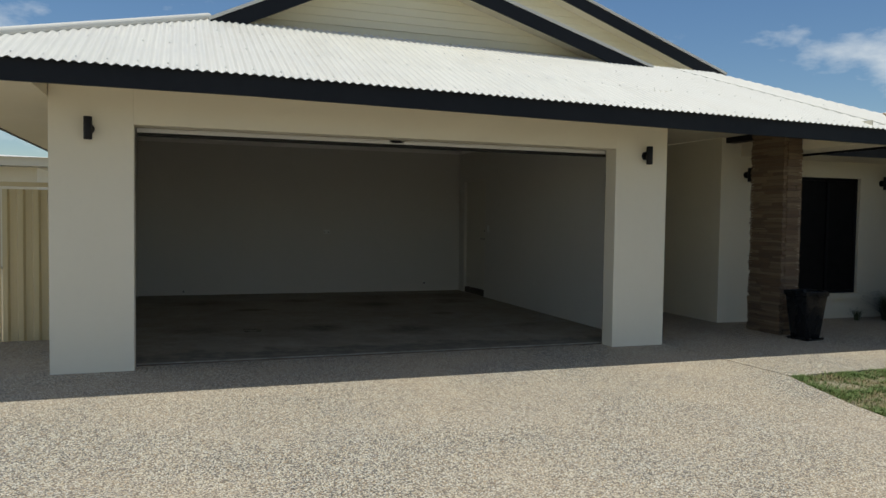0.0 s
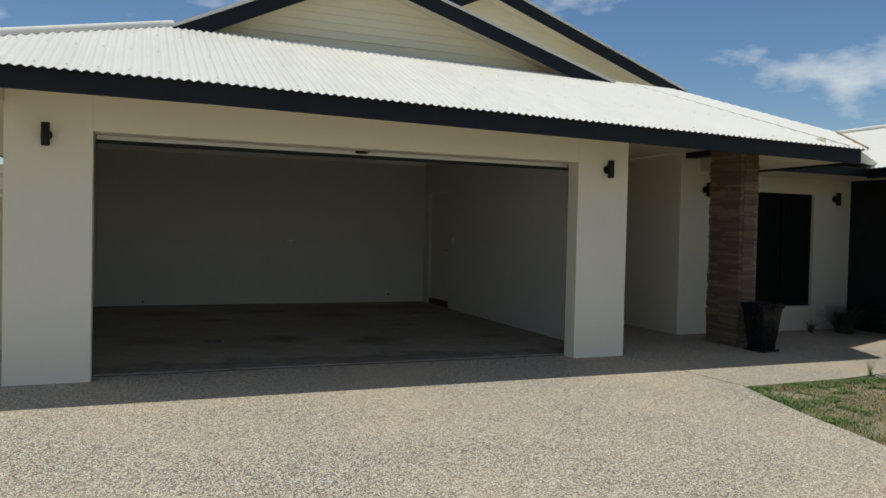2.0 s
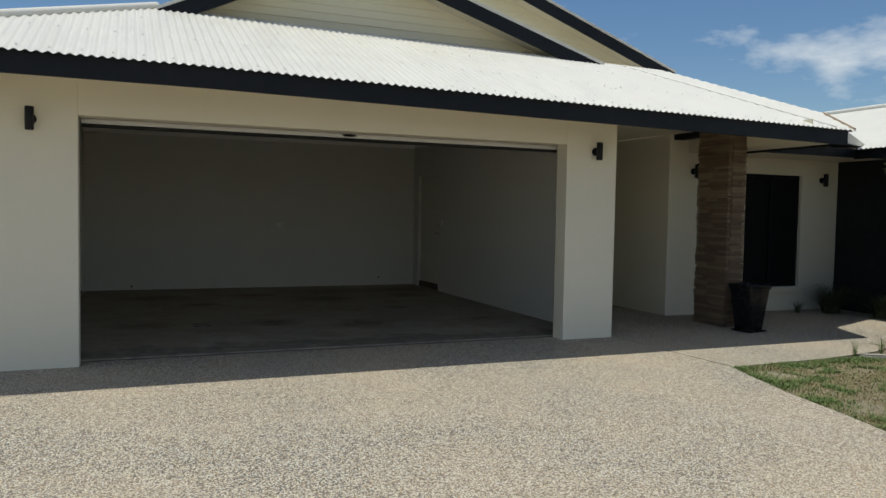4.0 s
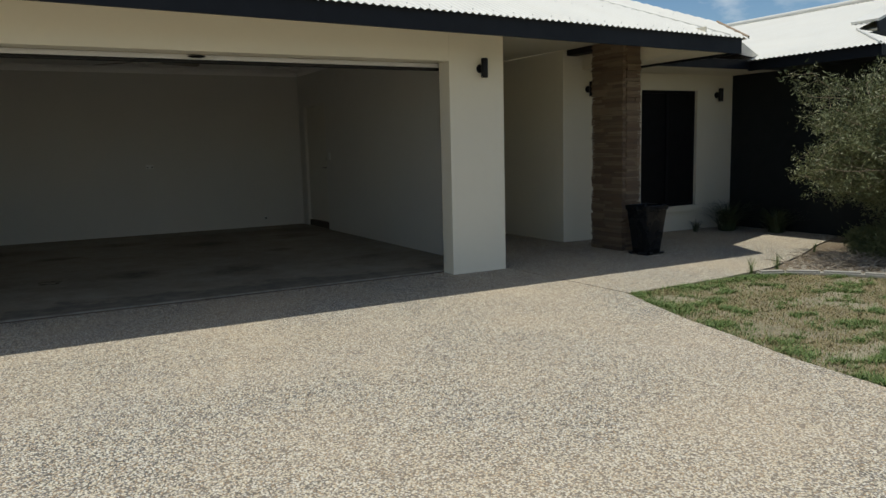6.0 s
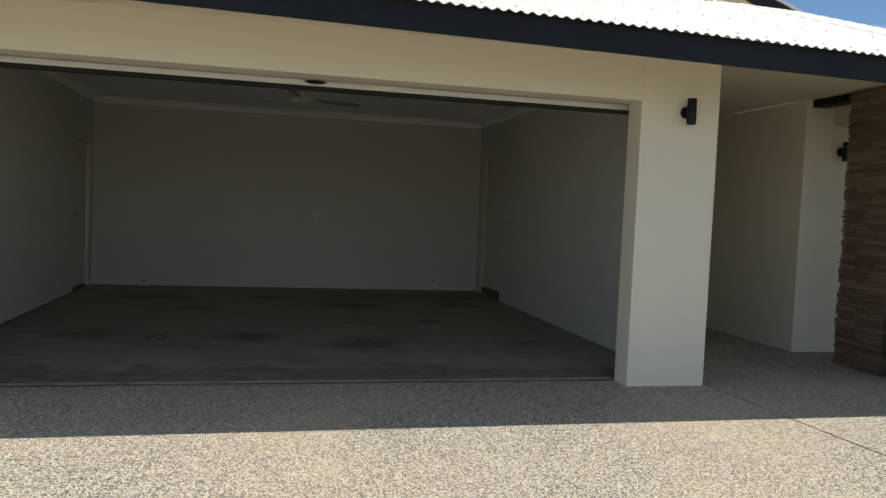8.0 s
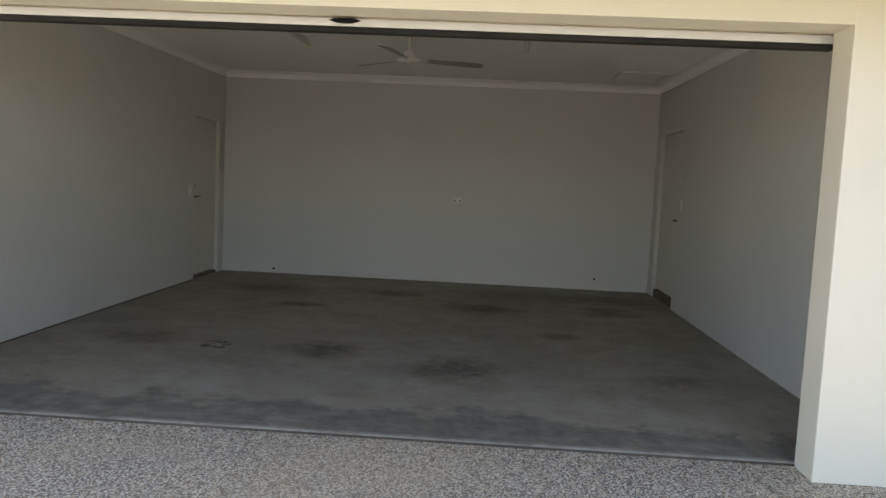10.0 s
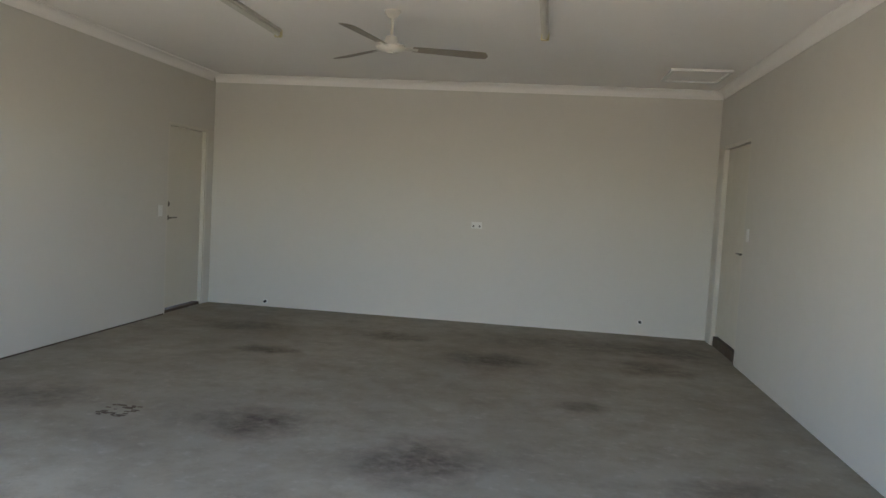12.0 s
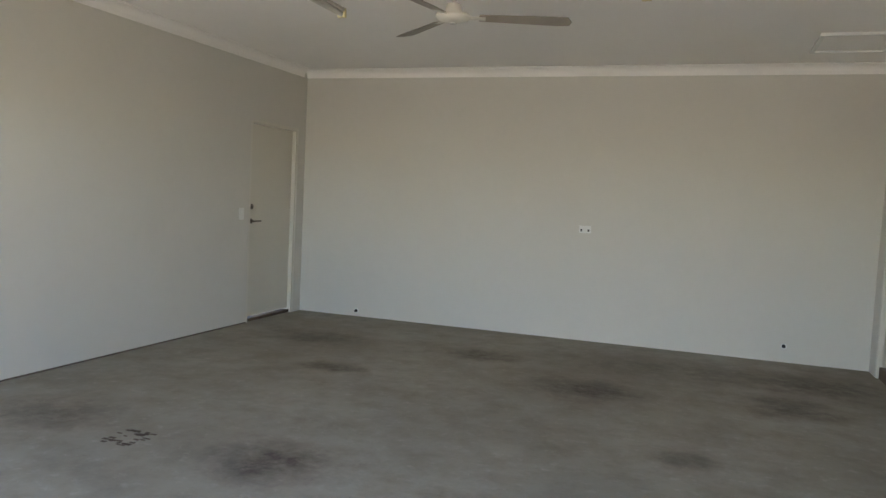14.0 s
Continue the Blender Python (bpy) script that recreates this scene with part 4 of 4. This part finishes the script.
rnd = random.Random(21)
bed_v, bed_f = [], []
for _ in range(420):
    x, y = rnd.uniform(7.85, 9.6), rnd.uniform(-2.9, -1.35)
    if not inside([(7.85, -1.80), (9.2, -1.32), (9.8, -1.1), (9.8, -2.9), (8.75, -2.85), (8.3, -2.12)], x, y):
        continue
    r, a0 = rnd.uniform(0.012, 0.04), rnd.uniform(0, 3)
    b = len(bed_v)
    for k in range(6):
        a = a0 + k * math.tau / 6
        bed_v.append((x + r * math.cos(a), y + r * 0.7 * math.sin(a), -0.034))
    for k in range(6):
        a = a0 + k * math.tau / 6
        bed_v.append((x + r * 0.7 * math.cos(a), y + r * 0.5 * math.sin(a), -0.034 + r * 0.7))
    bed_f.append(tuple(range(b + 6, b + 12)))
    bed_f += [(b + k, b + (k + 1) % 6, b + 6 + (k + 1) % 6, b + 6 + k) for k in range(6)]
tagged(new("garden_pebbles", from_lists("garden_pebbles", bed_v, bed_f, PEBBLE)), "loose pale pebbles and chips on the garden bed", "pebbles", "", "stuff")
tw_v, tw_f = [], []


def stick(verts, faces, a, b, r0, r1, n=5):
    a, b = Vector(a), Vector(b)
    q = (b - a).to_track_quat("Z", "Y")
    i0 = len(verts)
    for p, r in ((a, r0), (b, r1)):
        for k in range(n):
            verts.append(tuple(p + q @ Vector((r * math.cos(k * math.tau / n), r * math.sin(k * math.tau / n), 0))))
    faces += [(i0 + k, i0 + (k + 1) % n, i0 + n + (k + 1) % n, i0 + n + k) for k in range(n)]


for _ in range(260):
    x, y, a = rnd.gauss(8.95, 0.32), rnd.gauss(-1.95, 0.2), rnd.uniform(0, math.tau)
    ln = rnd.uniform(0.1, 0.4)
    stick(tw_v, tw_f, (x, y, -0.025), (x + ln * math.cos(a), y + ln * math.sin(a), rnd.uniform(-0.02, 0.10)), 0.005, 0.002)
tagged(new("dead_twigs", from_lists("dead_twigs", tw_v, tw_f, TWIG)), "heap of dead twigs under the shrub", "twigs", "", "stuff")


def shrub(at, height, radius, seed, label="loose grey-green shrub with fine narrow leaves", leaf=None):
    """An open, twiggy shrub: several stems, forking limbs and narrow leaves in loose sprays."""
    rnd = random.Random(seed)
    t = thing("shrub", label, "shrub", at=at)
    bv, bf, lv, lf = [], [], [], []

    def spray(p, d, n):
        for _ in range(n):
            q = p + Vector((rnd.gauss(0, 0.055), rnd.gauss(0, 0.055), rnd.gauss(0, 0.05)))
            ax = (d * 0.7 + Vector((rnd.gauss(0, 1), rnd.gauss(0, 1), rnd.gauss(0.1, 0.8)))).normalized()
            s = ax.orthogonal().normalized()
            s = Matrix.Rotation(rnd.uniform(0, math.tau), 3, ax) @ s
            ln, w = rnd.uniform(0.03, 0.075), rnd.uniform(0.003, 0.0065)
            b = len(lv)
            m = q + ax * ln * 0.5
            lv.extend((tuple(q), tuple(m + s * w), tuple(q + ax * ln), tuple(m - s * w)))
            lf.append((b, b + 1, b + 2, b + 3))

    def limb(p, d, ln, r, level):
        steps = 4
        for k in range(steps):
            e = p + d * ln / steps
            stick(bv, bf, p, e, r * (1 - 0.16 * k), r * (1 - 0.16 * (k + 1)), 6 if level == 0 else 4)
            p = e
            d = (d + Vector((rnd.gauss(0, 0.16), rnd.gauss(0, 0.16), rnd.gauss(0.02, 0.10)))).normalized()
            if level < 3 and (k > 0 or level > 0):
                for _ in range(2 if level < 2 else 1):
                    side = (d * 0.55 + Vector((rnd.gauss(0, 0.7), rnd.gauss(0, 0.7), rnd.gauss(0.1, 0.45)))).normalized()
                    limb(p, side, ln * rnd.uniform(0.42, 0.66), r * 0.52, level + 1)
            if level >= 1:
                spray(p, d, 17)
        spray(p, d, 24)

    for k in range(7):
        a = k * math.tau / 7 + rnd.uniform(-0.3, 0.3)
        d = Vector((math.cos(a) * radius * 0.55, math.sin(a) * radius * 0.55, height * 0.55)).normalized()
        limb(Vector((math.cos(a) * 0.06, math.sin(a) * 0.06, 0)), d, height * rnd.uniform(0.5, 0.68), 0.022, 0)
    part("trunk", from_lists("trunk", bv, bf, BARK), None, t, "pale twiggy stems")
    part("crown", from_lists("crown", lv, lf, leaf or LEAF), None, t, "fine grey-green leaves")


shrub((9.9, -2.5, -0.035), 2.55, 1.5, 11)
shrub((9.75, -2.0, -0.035), 0.42, 0.9, 12, "low grey-green shrub sprawling over the garden bed", LEAF)
shrub((9.95, -2.9, -0.035), 0.85, 1.5, 13, "low grey-green shrub under the taller one", LEAF)

# ---- floor mark: a scatter of bare chips in the slab ----
mk = B()
rnd = random.Random(5)
for _ in range(30):
    x, y = 1.23 + rnd.uniform(-0.11, 0.08), 2.08 + rnd.uniform(-0.12, 0.12)
    box(mk, x, y, 0.0, x + rnd.uniform(0.02, 0.055), y + rnd.uniform(0.010, 0.022), 0.002)
tagged(solid("tar_marks", mk, HOB, "cluster of small dark tar marks on the slab", "marks"), kind="stuff")

# ---- ledge stones of the column ----
rnd = random.Random(9)
shapes = []
for k in range(10):
    sbm = box(B(), -0.5, -0.5, -0.5, 0.5, 0.5, 0.5)
    bmesh.ops.subdivide_edges(sbm, edges=sbm.edges, cuts=1)
    for v in sbm.verts:
        v.co += Vector((rnd.uniform(-0.03, 0.03), rnd.uniform(-0.05, 0.05), rnd.uniform(-0.07, 0.07)))
    shapes.append(mesh_of("stone", sbm, STONE))


def ledge(x0, y0, x1, y1, z0, z1):
    s = new("stone", rnd.choice(shapes))
    s.parent = column
    s.location = ((x0 + x1) / 2, (y0 + y1) / 2, (z0 + z1) / 2)
    s.scale = (x1 - x0, y1 - y0, z1 - z0)


z = ZG
while z < 2.585:
    h = min(rnd.uniform(0.024, 0.046), 2.616 - z)
    y = CY0 - 0.005
    while y < CY1 - 0.02:
        n = min(rnd.uniform(0.16, 0.42), CY1 - y)
        n = CY1 - y if CY1 - y - n < 0.1 else n
        ledge(CX0 - rnd.uniform(0.0, 0.022), y, CX0 + 0.05, y + n - 0.003, z, z + h - 0.004)
        y += n
    x = CX0 + 0.052
    while x < CX1 - 0.02:
        n = min(rnd.uniform(0.12, 0.3), CX1 - x)
        n = CX1 - x if CX1 - x - n < 0.08 else n
        ledge(x, CY0 - rnd.uniform(0.004, 0.024), x + n - 0.003, CY0 + 0.05, z, z + h - 0.004)
        x += n
    z += h
